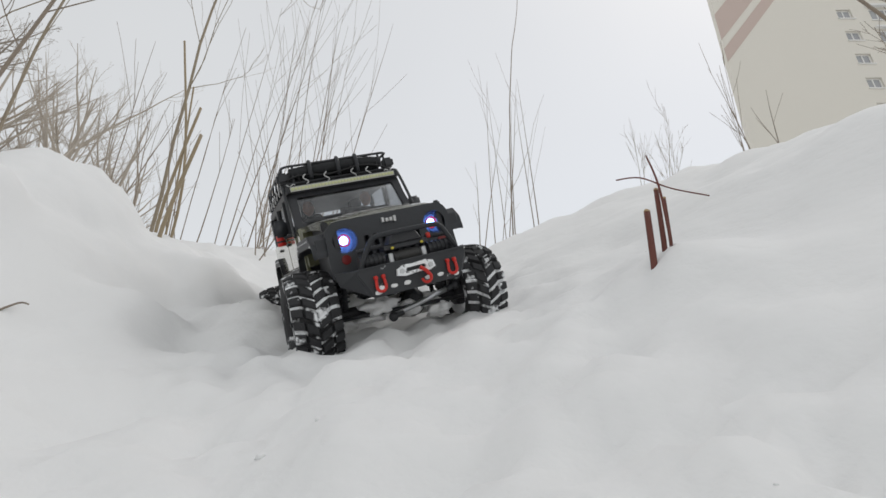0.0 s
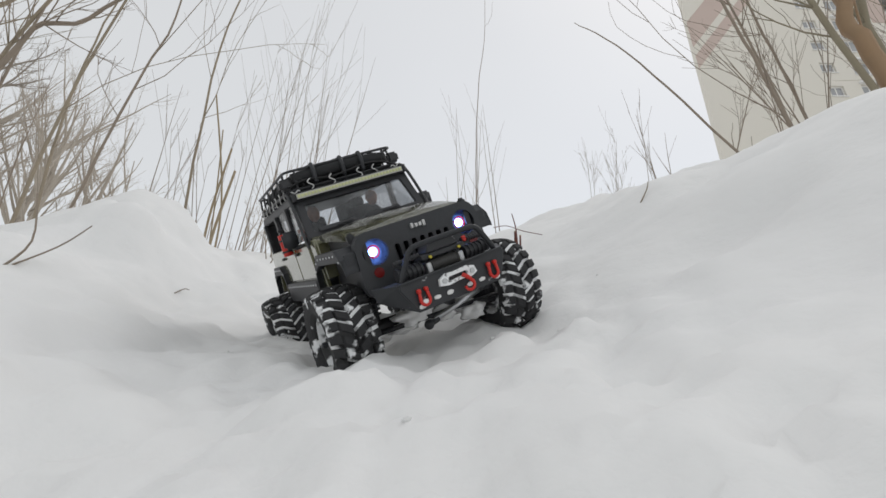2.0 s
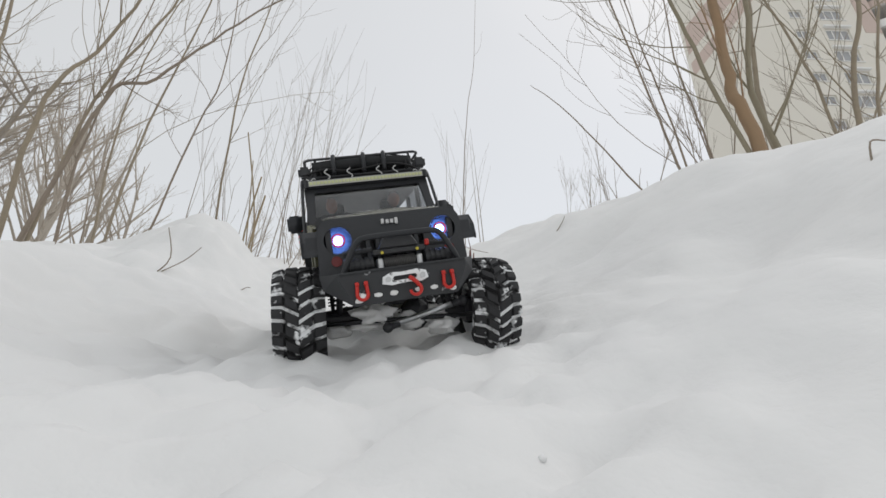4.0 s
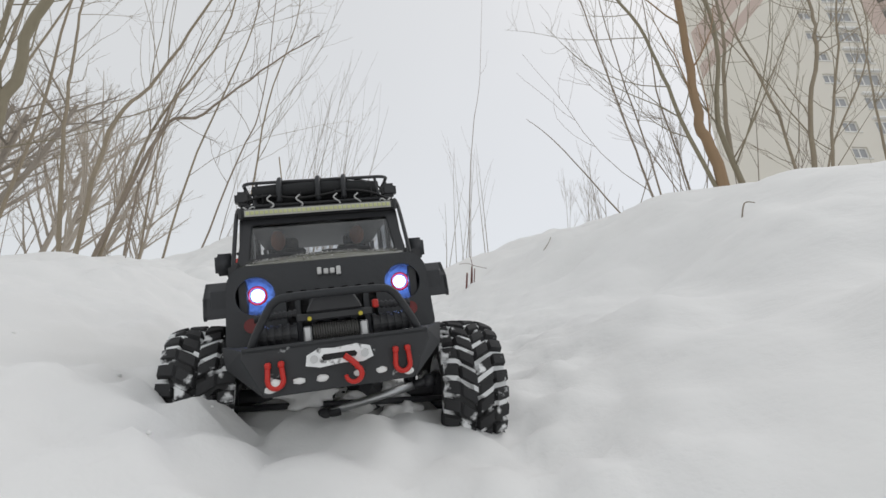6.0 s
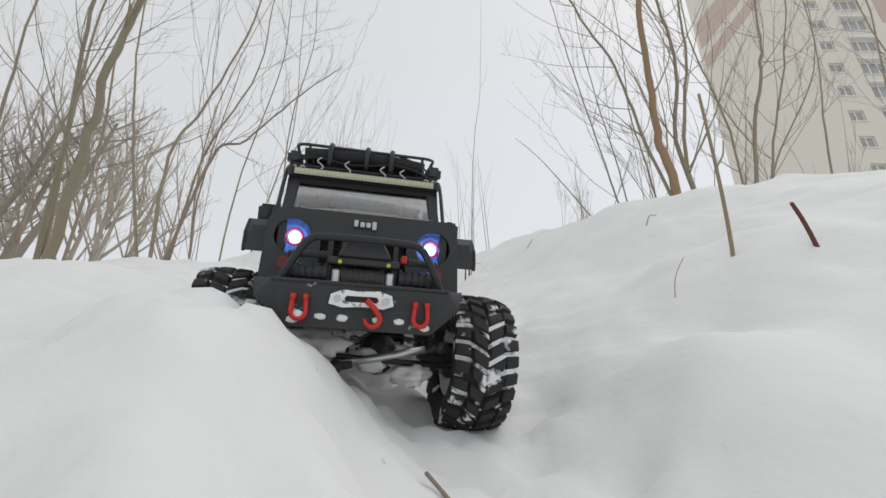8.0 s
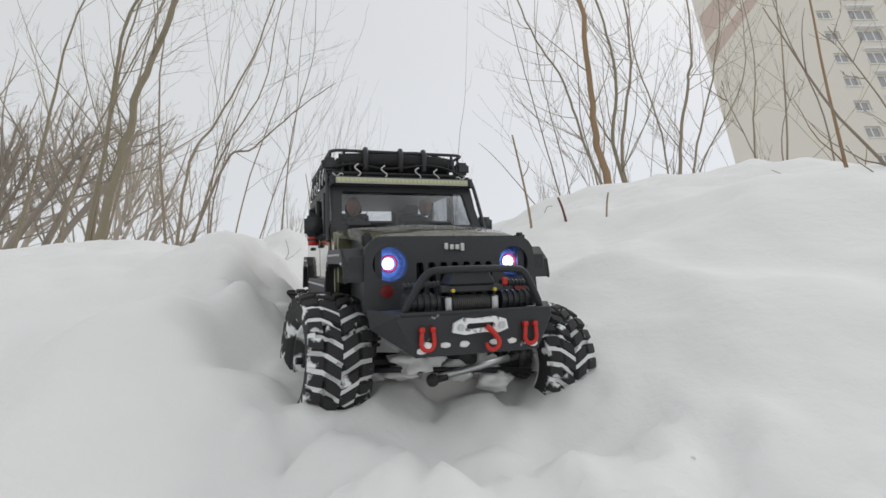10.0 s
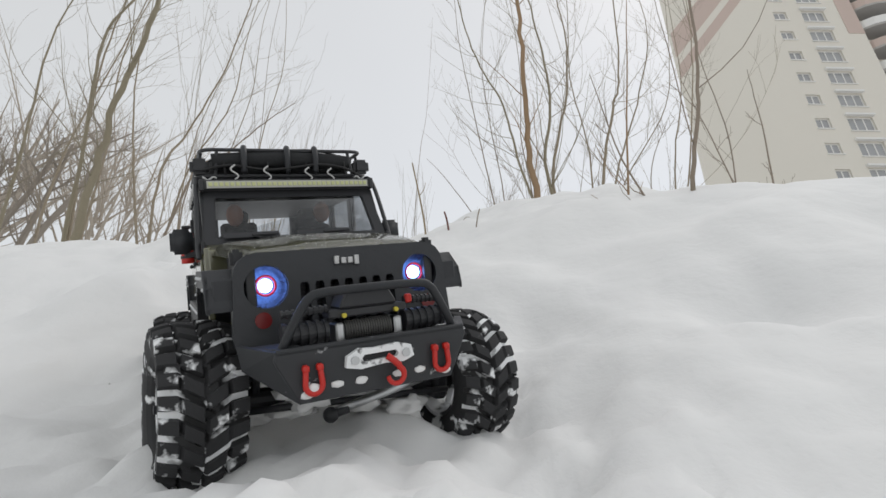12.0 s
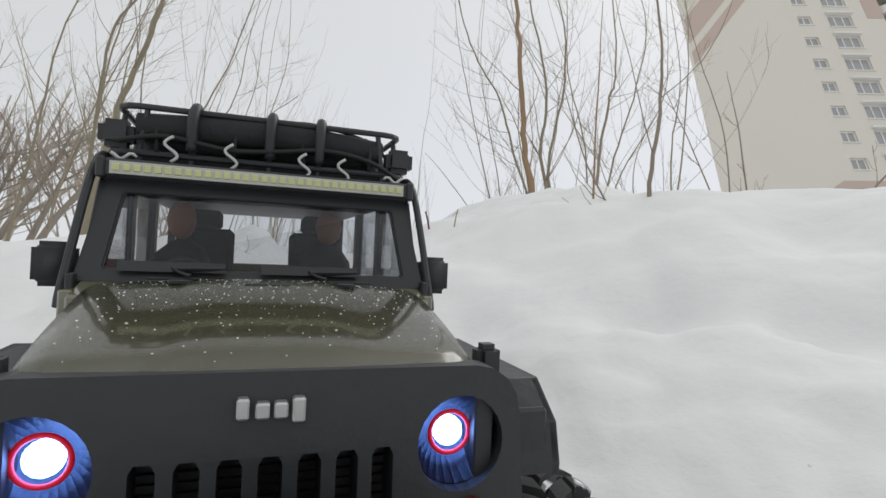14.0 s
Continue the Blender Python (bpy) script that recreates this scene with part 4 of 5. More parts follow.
def willow(name, label, stems, seed, group="", kids=7, depth=2):
    """A shrub of several stems: (guide points, radius, material). The first point of each is set down into the snow."""
    root = thing(name, label, "tree", group=group)
    rng = random.Random(seed)
    for guide, radius, mat in stems:
        g = [Vector(p) for p in guide]
        g[0].z = min(g[0].z, ground_z(g[0].x, g[0].y) - 0.05)
        if g[-1].z > 2.5:
            g.append(g[-1] + Vector((rng.uniform(-0.2, 0.2), rng.uniform(-0.2, 0.2), 1.6)))
            radius = radius * (0.85 if radius > 0.03 else 0.62)
        bm = bmesh.new()
        stem(bm, g, radius, rng, kids, depth)
        part("stem", bm, mat, root, "", True)
    return root


# right clump
willow("willow", "bare willow with an orange-brown trunk on the snow bank", [
    ([(1.30, 1.20, 1.1), (1.21, 1.19, 1.567), (1.19, 1.17, 1.87), (1.165, 1.03, 2.6), (1.12, 0.95, 3.4), (1.05, 0.9, 4.2)], 0.036, RUST_BARK),
    ([(1.28, 1.22, 1.1), (1.12, 1.18, 1.72), (1.03, 1.16, 2.17), (0.84, 1.12, 2.6), (0.70, 1.1, 3.2), (0.62, 1.1, 3.9)], 0.018, GREEN_BARK),
    ([(1.40, 1.24, 1.15), (1.32, 1.25, 1.75), (1.38, 1.2, 2.3), (1.32, 1.2, 3.0), (1.2, 1.2, 3.9)], 0.026, GREEN_BARK),
    ([(1.42, 1.30, 1.15), (1.38, 1.32, 1.72), (1.55, 1.4, 2.5), (1.62, 1.45, 3.2), (1.6, 1.5, 4.0)], 0.024, BARK),
], 3, "willows on the bank", 20)
willow("willow", "slender bare grey willow stems", [
    ([(1.62, 1.3, 1.15), (1.73, 1.3, 1.75), (1.82, 1.2, 2.2), (1.93, 1.25, 2.6), (1.98, 1.2, 3.6)], 0.024, BARK),
    ([(1.60, 1.3, 1.15), (1.66, 1.35, 1.9), (1.60, 1.4, 2.7), (1.65, 1.4, 3.7)], 0.014, BARK),
    ([(1.66, 1.32, 1.15), (1.85, 1.32, 1.8), (2.1, 1.35, 2.5), (2.3, 1.4, 3.4)], 0.016, BARK),
    ([(1.7, 1.4, 1.2), (1.95, 1.5, 1.8), (2.35, 1.5, 2.5), (2.5, 1.5, 3.2)], 0.012, BARK),
], 5, "willows on the bank", 16)
willow("willow", "thin bare willow shoots leaning out over the bank", [
    ([(1.03, 1.22, 1.05), (0.96, 1.21, 1.367), (0.90, 1.2, 1.7), (0.78, 1.2, 2.4), (0.70, 1.2, 3.0)], 0.011, TWIG),
    ([(1.06, 1.3, 1.1), (1.02, 1.3, 1.6), (0.94, 1.3, 2.2), (0.9, 1.3, 2.9)], 0.009, TWIG),
    ([(1.30, 1.52, 1.2), (1.257, 1.505, 1.686), (1.2, 1.5, 2.2), (1.22, 1.5, 3.0)], 0.012, TWIG),
], 8, "willows on the bank", 9)
willow("low_branch", "thin bare branch leaning out of the snow bank", [
    ([(1.0, 1.25, 1.05), (0.80, 1.25, 1.35), (0.62, 1.25, 1.62), (0.5, 1.3, 1.8)], 0.005, TWIG),
], 9, "", 2, 1)
willow("willow", "thin bare saplings at the edge of the bank", [
    ([(2.0, 1.0, 1.0), (2.2, 1.0, 1.7), (2.4, 1.05, 2.6), (2.5, 1.1, 3.4)], 0.012, BARK),
    ([(2.3, 1.7, 1.4), (2.45, 1.7, 2.2), (2.7, 1.8, 3.1)], 0.016, BARK),
    ([(2.5, 1.3, 1.1), (2.65, 1.3, 2.0), (2.6, 1.3, 3.0)], 0.012, TWIG),
], 12, "willows on the bank", 9)
# sapling on the lower bank
willow("sapling", "dark bare curved sapling standing in the snow", [
    ([(1.20, -0.70, 0.0), (1.225, -0.72, 0.2), (1.29, -0.72, 0.47), (1.33, -0.72, 0.75), (1.37, -0.72, 1.3), (1.45, -0.7, 1.8)], 0.008, TWIG),
    ([(1.19, -0.70, 0.0), (1.1, -0.65, 0.3), (1.06, -0.62, 0.62)], 0.004, TWIG),
    ([(1.10, -0.60, 0.0), (1.14, -0.60, 0.4), (1.22, -0.6, 1.0)], 0.005, RUST_BARK),
], 15, "", 3, 1)
willow("sapling", "small thin bare shoots on the crest", [
    ([(1.75, -0.2, 0.3), (1.8, -0.2, 0.75), (1.82, -0.2, 1.1)], 0.005, TWIG),
    ([(1.68, -0.2, 0.3), (1.62, -0.2, 0.7), (1.55, -0.2, 1.05)], 0.004, TWIG),
    ([(1.95, -0.3, 0.3), (2.2, -0.3, 0.55), (2.6, -0.25, 0.85)], 0.006, TWIG),
    ([(1.5, 0.1, 0.4), (1.5, 0.1, 0.8), (1.62, 0.1, 1.1)], 0.004, TWIG),
    ([(1.4, 0.0, 0.4), (1.34, 0.0, 0.75), (1.3, 0.0, 1.0)], 0.003, TWIG),
], 16, "", 6, 2)

# left clump
willow("willow", "tall bare willow with a forked olive-brown trunk", [
    ([(-1.62, 1.15, 0.8), (-1.62, 1.1, 1.42), (-1.60, 1.0, 2.0), (-1.45, 0.85, 2.6), (-1.5, 0.8, 3.4), (-1.45, 0.8, 4.2)], 0.038, GREEN_BARK),
    ([(-1.70, 1.2, 0.8), (-1.82, 1.15, 1.75), (-1.96, 1.09, 2.69), (-1.85, 1.1, 3.3), (-1.8, 1.1, 4.1)], 0.028, GREEN_BARK),
    ([(-1.66, 1.2, 0.8), (-1.9, 1.25, 1.8), (-2.1, 1.3, 2.8), (-2.1, 1.3, 3.8)], 0.022, BARK),
], 21, "willows on the left", 18)
willow("willow", "bare willow with arching forked limbs", [
    ([(-1.28, 1.3, 0.9), (-1.5, 1.25, 1.65), (-1.68, 1.3, 2.15), (-1.8, 1.3, 2.7), (-1.85, 1.3, 3.4)], 0.018, BARK),
    ([(-1.24, 1.3, 0.9), (-1.34, 1.3, 1.66), (-1.3, 1.4, 2.1), (-1.12, 1.35, 2.8), (-1.05, 1.3, 3.8)], 0.020, BARK),
    ([(-1.18, 1.32, 0.9), (-1.15, 1.3, 1.66), (-0.98, 1.3, 2.3), (-1.0, 1.3, 3.2)], 0.014, BARK),
    ([(-1.2, 1.3, 0.9), (-1.08, 1.26, 1.63), (-0.93, 1.27, 1.75), (-0.7, 1.3, 2.1), (-0.5, 1.3, 2.3)], 0.011, TWIG),
], 23, "willows on the left", 16)
willow("willow", "slim bare willow shoots", [
    ([(-0.95, 1.35, 0.9), (-0.95, 1.35, 1.6), (-0.86, 1.33, 2.4), (-0.9, 1.3, 3.2)], 0.010, BARK),
    ([(-0.80, 1.3, 0.9), (-0.74, 1.3, 1.5), (-0.70, 1.3, 1.9), (-0.8, 1.3, 3.0)], 0.008, TWIG),
    ([(-1.05, 1.3, 0.9), (-1.12, 1.3, 1.5), (-1.08, 1.3, 2.4)], 0.008, TWIG),
    ([(-1.45, 2.0, 1.2), (-1.64, 2.07, 2.26), (-1.6, 2.1, 3.2)], 0.014, BARK),
    ([(-1.0, 2.2, 1.3), (-1.14, 2.28, 2.75), (-1.1, 2.3, 3.8)], 0.014, BARK),
], 25, "willows on the left", 9)
willow("willow", "bare dark willow stems at the slope's edge", [
    ([(-2.3, 1.4, 0.8), (-2.5, 1.4, 2.0), (-2.7, 1.4, 3.2)], 0.026, GREEN_BARK),
    ([(-2.0, 1.7, 0.9), (-2.1, 1.7, 2.1), (-2.3, 1.7, 3.4)], 0.022, BARK),
    ([(-2.6, 2.0, 1.2), (-2.7, 2.0, 2.3), (-2.6, 2.0, 3.6)], 0.024, BARK),
], 27, "willows on the left", 11)


def clump(name, label, centre, count, height, width, seed, mat, radius=0.004, lean=0.12, depth=0, kids=0, category="shrub", group=""):
    root = thing(name, label, category, group=group)
    rng = random.Random(seed)
    for k in range(count):
        x, y = centre[0] + rng.uniform(-width, width), centre[1] + rng.uniform(-0.15, 0.15)
        z = ground_z(x, y) - 0.03
        bm = bmesh.new()
        h = height * rng.uniform(0.55, 1.05)
        grow(bm, (x, y, z), (rng.uniform(-lean, lean), rng.uniform(-lean, lean), 1), h, radius * rng.uniform(0.7, 1.2), rng, depth, 0.12, 0.1, 5, kids, 0.5)
        part("shoot", bm, mat, root)
    return root


clump("willow_shoots", "tall thin bare shoots in a sparse group", (-0.72, 2.6), 15, 1.8, 0.22, 31, TWIG, 0.0028, 0.09, 1, 5)
clump("willow_shoots", "few straight thin shoots with one thick stem", (0.30, 3.05), 9, 1.05, 0.17, 33, TWIG, 0.003, 0.11, 1, 2)
willow("tall_shoot", "one tall straight thin bare shoot", [([(0.31, 3.05, 1.7), (0.30, 3.05, 2.6), (0.32, 3.05, 3.3), (0.37, 3.05, 3.9)], 0.008, TWIG)], 34, "", 3, 1)
clump("dry_weed", "dry branched weed with seed heads", (1.3, 3.5), 6, 1.1, 0.2, 35, TWIG, 0.003, 0.12, 2, 5)
clump("low_brush", "low bare brush behind the bank", (-0.75, 2.2), 16, 0.75, 0.5, 37, TWIG, 0.0025, 0.4, 1, 4)
clump("low_brush", "low bare brush on the crest", (1.0, 2.1), 6, 0.6, 0.1, 38, TWIG, 0.002, 0.14, 1, 3)
clump("low_brush", "low thin brush among the willow trunks", (1.6, 1.5), 16, 1.1, 0.6, 39, TWIG, 0.003, 0.4, 2, 5)
clump("low_brush", "tangled thin brush among the trunks", (-1.7, 1.5), 7, 0.8, 0.6, 40, TWIG, 0.0025, 0.3, 2, 4)

# cut stalks on the left
for guide, r in (([(-0.575, 1.65, 1.0), (-0.59, 1.65, 1.35), (-0.70, 1.63, 1.80)], 0.005), ([(-0.60, 1.65, 1.0), (-0.62, 1.65, 1.3), (-0.60, 1.64, 1.57)], 0.006), ([(-0.56, 1.6, 1.0), (-0.57, 1.6, 1.2), (-0.55, 1.6, 1.45)], 0.007), ([(-0.58, 1.66, 1.0), (-0.64, 1.7, 1.4), (-0.68, 1.7, 1.7)], 0.004)):
    root = thing("cut_stalk", "straw-brown cut stalk sticking out of the snow", "stalk", group="cut stalks")
    g = [Vector(p) for p in guide]
    bm = bmesh.new()
    r *= 0.72
    tube(bm, smooth_path(g, 5), r, 8, r * 0.8)
    part("stem", bm, STRAW, root, "", True)
    bm = bmesh.new()
    d = (g[-1] - g[-2]).normalized()
    disc(bm, g[-1], d + Vector((0.4, 0, 0)), r * 0.78, 0.003, 8)
    part("cut_face", bm, CUT_WOOD, root, "pale slanting cut")

# red-brown stubs beside the track
for (x, y), h, r in (((0.243, 1.03), 0.055, 0.0032), ((0.258, 1.04), 0.062, 0.0026), ((0.268, 1.05), 0.05, 0.0018)):
    z = ground_z(x, y) - 0.03
    root = thing("cut_stub", "red-brown cut stem stub in the snow", "stub", group="stubs")
    bm = bmesh.new()
    tube(bm, smooth_path([(x, y, z), (x + 0.002, y, z + h * 0.6), (x + 0.003, y, z + h + 0.03)], 4), r, 8, r * 0.9)
    part("stem", bm, RED_STEM, root, "", True)
    bm = bmesh.new()
    disc(bm, (x + 0.003, y, z + h + 0.031), (0.5, 0, 1), r * 0.85, 0.002, 8)
    part("cut_face", bm, CUT_WOOD, root)
z = ground_z(0.262, 1.04)
root = thing("thin_twig", "thin bent twig crossing the red stubs", "twig")
bm = bmesh.new()
tube(bm, smooth_path([(0.220, 1.02, z + 0.056), (0.245, 1.03, z + 0.066), (0.275, 1.04, z + 0.062), (0.31, 1.045, z + 0.058)], 5), 0.0007, 5)
tube(bm, smooth_path([(0.264, 1.035, z + 0.0), (0.262, 1.035, z + 0.06), (0.255, 1.035, z + 0.095)], 4), 0.0014, 5, 0.0008)
part("twig", bm, RED_STEM, root)
# a straw-coloured stalk and two stubs on the crest beside the track
root = thing("dry_stalk", "tall straw-brown dry stalk leaning out of the snow", "stalk")
z = ground_z(0.60, -0.30)
bm = bmesh.new()
tube(bm, smooth_path([(0.605, -0.285, z - 0.03), (0.598, -0.31, z + 0.03), (0.58, -0.35, z + 0.11), (0.556, -0.395, z + 0.20)], 5), 0.0034, 8, 0.002)
part("stem", bm, STRAW, root, "", True)
bm = bmesh.new()
tube(bm, smooth_path([(0.58, -0.35, z + 0.11), (0.592, -0.352, z + 0.13), (0.597, -0.353, z + 0.155)], 4), 0.0016, 6, 0.0008)
part("side_shoot", bm, STRAW, root, "", True)
for x, y, h, lean, r, skin, says in ((0.672, -0.36, 0.062, -0.014, 0.003, RED_STEM, "dark red-brown stub with a pale cut top"), (0.75, -0.40, 0.06, 0.01, 0.002, TWIG, "thin grey stub sticking out of the snow")):
    z = ground_z(x, y)
    root = thing("cut_stub", says, "stub", group="stubs")
    bm = bmesh.new()
    tube(bm, smooth_path([(x - lean * 0.3, y, z - 0.03), (x + lean * 0.4, y, z + h * 0.5), (x + lean, y, z + h)], 4), r, 8, r * 0.85)
    part("stem", bm, skin, root, "", True)
    bm = bmesh.new()
    disc(bm, (x + lean, y, z + h + 0.0005), (0.3, -0.3, 1), r * 0.8, 0.002, 8)
    part("cut_face", bm, CUT_WOOD, root)


def fallen_twig(pts, r=0.0012):
    root = thing("fallen_twig", "short dark twig lying on the snow", "twig", group="fallen twigs")
    bm = bmesh.new()
    tube(bm, smooth_path([(x, y, ground_z(x, y) + dz) for x, y, dz in pts], 4), r, 5, r * 0.6)
    part("twig", bm, TWIG, root)


fallen_twig([(-0.34, 1.07, 0.0), (-0.33, 1.08, 0.01), (-0.32, 1.08, 0.018)], 0.0012)
fallen_twig([(0.50, 1.05, 0.0), (0.52, 1.06, 0.012), (0.53, 1.07, 0.02)], 0.0015)
fallen_twig([(0.22, -0.62, 0.008), (0.26, -0.65, 0.006), (0.31, -0.66, 0.004)], 0.0014)
fallen_twig([(-0.42, 0.80, -0.01), (-0.40, 0.81, 0.04), (-0.43, 0.82, 0.10)], 0.0018)
fallen_twig([(-0.42, 0.80, -0.01), (-0.38, 0.83, 0.04), (-0.36, 0.85, 0.08)], 0.0014)
fallen_twig([(0.50, -0.33, -0.01), (0.51, -0.32, 0.02), (0.53, -0.31, 0.035)], 0.0007)
fallen_twig([(0.72, 0.30, -0.01), (0.74, 0.31, 0.02), (0.76, 0.31, 0.012)], 0.0016)

# loose clods along the track
bm = bmesh.new()
rng = random.Random(77)
for k in range(70):
    y = rng.uniform(-1.9, 1.6)
    u = rng.gauss(-0.03, 0.16)
    x = float(np.interp(y, *TRACK_X)) + u
    r = 0.001 + 0.002 * rng.random() ** 2
    lump(bm, (x, y, ground_z(x, y) - r * 0.2), (r, r * rng.uniform(0.8, 1.3), r * 0.8), k, 0.55, 1 if r < 0.005 else 2)
tagged(new("snow_clods", mesh_of("snow_clods", bm, SNOW, True)), "loose clods of broken snow along the track", "snow", kind="stuff")

# ==== far trees ====


def far_tree(x, y, height, seed, label):
    root = thing("bare_tree", label, "tree", group="far trees")
    rng = random.Random(seed)
    z = ground_z(x, y) - 0.1
    bm = bmesh.new()
    grow(bm, (x, y, z), (rng.uniform(-0.1, 0.1), 0, 1), height * 0.85, height * 0.012, rng, 0, 0.15, 0.1, 8)
    part("trunk", bm, HAZED_TWIG, root)
    bm = bmesh.new()
    for k in range(13):
        t = rng.uniform(0.05, 0.75)
        a = rng.uniform(0, 2 * math.pi)
        grow(bm, (x, y, z + height * 0.8 * t), (0.6 * math.cos(a), 0.6 * math.sin(a), 0.9), height * rng.uniform(0.35, 0.55), height * 0.0055, rng, 3, 0.5, 0.2, 4, 5, 0.9)
    part("crown", bm, HAZED_TWIG, root)
    return root


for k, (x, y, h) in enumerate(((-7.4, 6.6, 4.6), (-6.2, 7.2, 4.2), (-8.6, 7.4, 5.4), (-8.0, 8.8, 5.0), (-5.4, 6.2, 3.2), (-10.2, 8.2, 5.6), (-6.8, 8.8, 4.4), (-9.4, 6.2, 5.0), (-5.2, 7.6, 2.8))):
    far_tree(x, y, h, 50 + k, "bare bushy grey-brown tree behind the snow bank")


def twiggy_tree(x, y, height, trunks, seed):
    """Several leaning trunks that fork into a round crown of fine twigs."""
    root = thing("bare_tree", "bare multi-stemmed tree with a round twiggy crown", "tree", group="far trees")
    rng = random.Random(seed)
    z = ground_z(x, y) - 0.1
    crown = bmesh.new()
    for dx, lean in trunks:
        bm = bmesh.new()
        foot = Vector((x + dx, y + rng.uniform(-0.15, 0.15), z))
        pts = smooth_path([foot, foot + Vector((lean * 0.25, 0, height * 0.22)), foot + Vector((lean * 0.75, 0, height * 0.48)), foot + Vector((lean * 1.0, 0, height * 0.78))], 5)
        tube(bm, pts, height * 0.019, 8, height * 0.006)
        part("trunk", bm, CROWN, root)
        for k in range(16):
            p = Vector(pts[int((0.25 + 0.75 * rng.random() ** 0.8) * (len(pts) - 1))])
            a = rng.uniform(0, 2 * math.pi)
            grow(crown, p, (0.8 * math.cos(a), 0.8 * math.sin(a), 0.75), height * rng.uniform(0.2, 0.38), height * 0.0048, rng, 3, 0.6, 0.12, 4, 5, 0.95)
    part("crown", crown, CROWN, root)


twiggy_tree(-3.75, 2.95, 2.15, ((-0.25, 0.35), (0.02, 0.12), (0.22, 0.45), (-0.5, -0.1)), 81)
twiggy_tree(-4.9, 3.1, 2.0, ((-0.2, -0.2), (0.1, 0.3), (0.35, 0.1)), 82)
for k, (x, y, h) in enumerate(((-1.1, 6.4, 1.1), (-0.6, 6.9, 0.9), (-1.9, 6.6, 1.2), (-2.8, 7.0, 1.5))):
    far_tree(x, y, h, 70 + k, "low bare bush far up the slope")

# ==== apartment tower ====


def lattice(bm, xs, zs, y, depth):
    """A window frame in one piece: every second cell between the bars stays open."""
    grid = [[bm.verts.new((x, y, z)) for x in xs] for z in zs]
    for j in range(len(zs) - 1):
        for i in range(len(xs) - 1):
            if j == 1 and i % 2 == 1:
                continue
            bm.faces.new((grid[j][i], grid[j][i + 1], grid[j + 1][i + 1], grid[j + 1][i]))
    made = bmesh.ops.extrude_face_region(bm, geom=bm.faces[:])["geom"]
    bmesh.ops.translate(bm, vec=(0, depth, 0), verts=[v for v in made if isinstance(v, bmesh.types.BMVert)])
    bmesh.ops.recalc_face_normals(bm, faces=bm.faces)


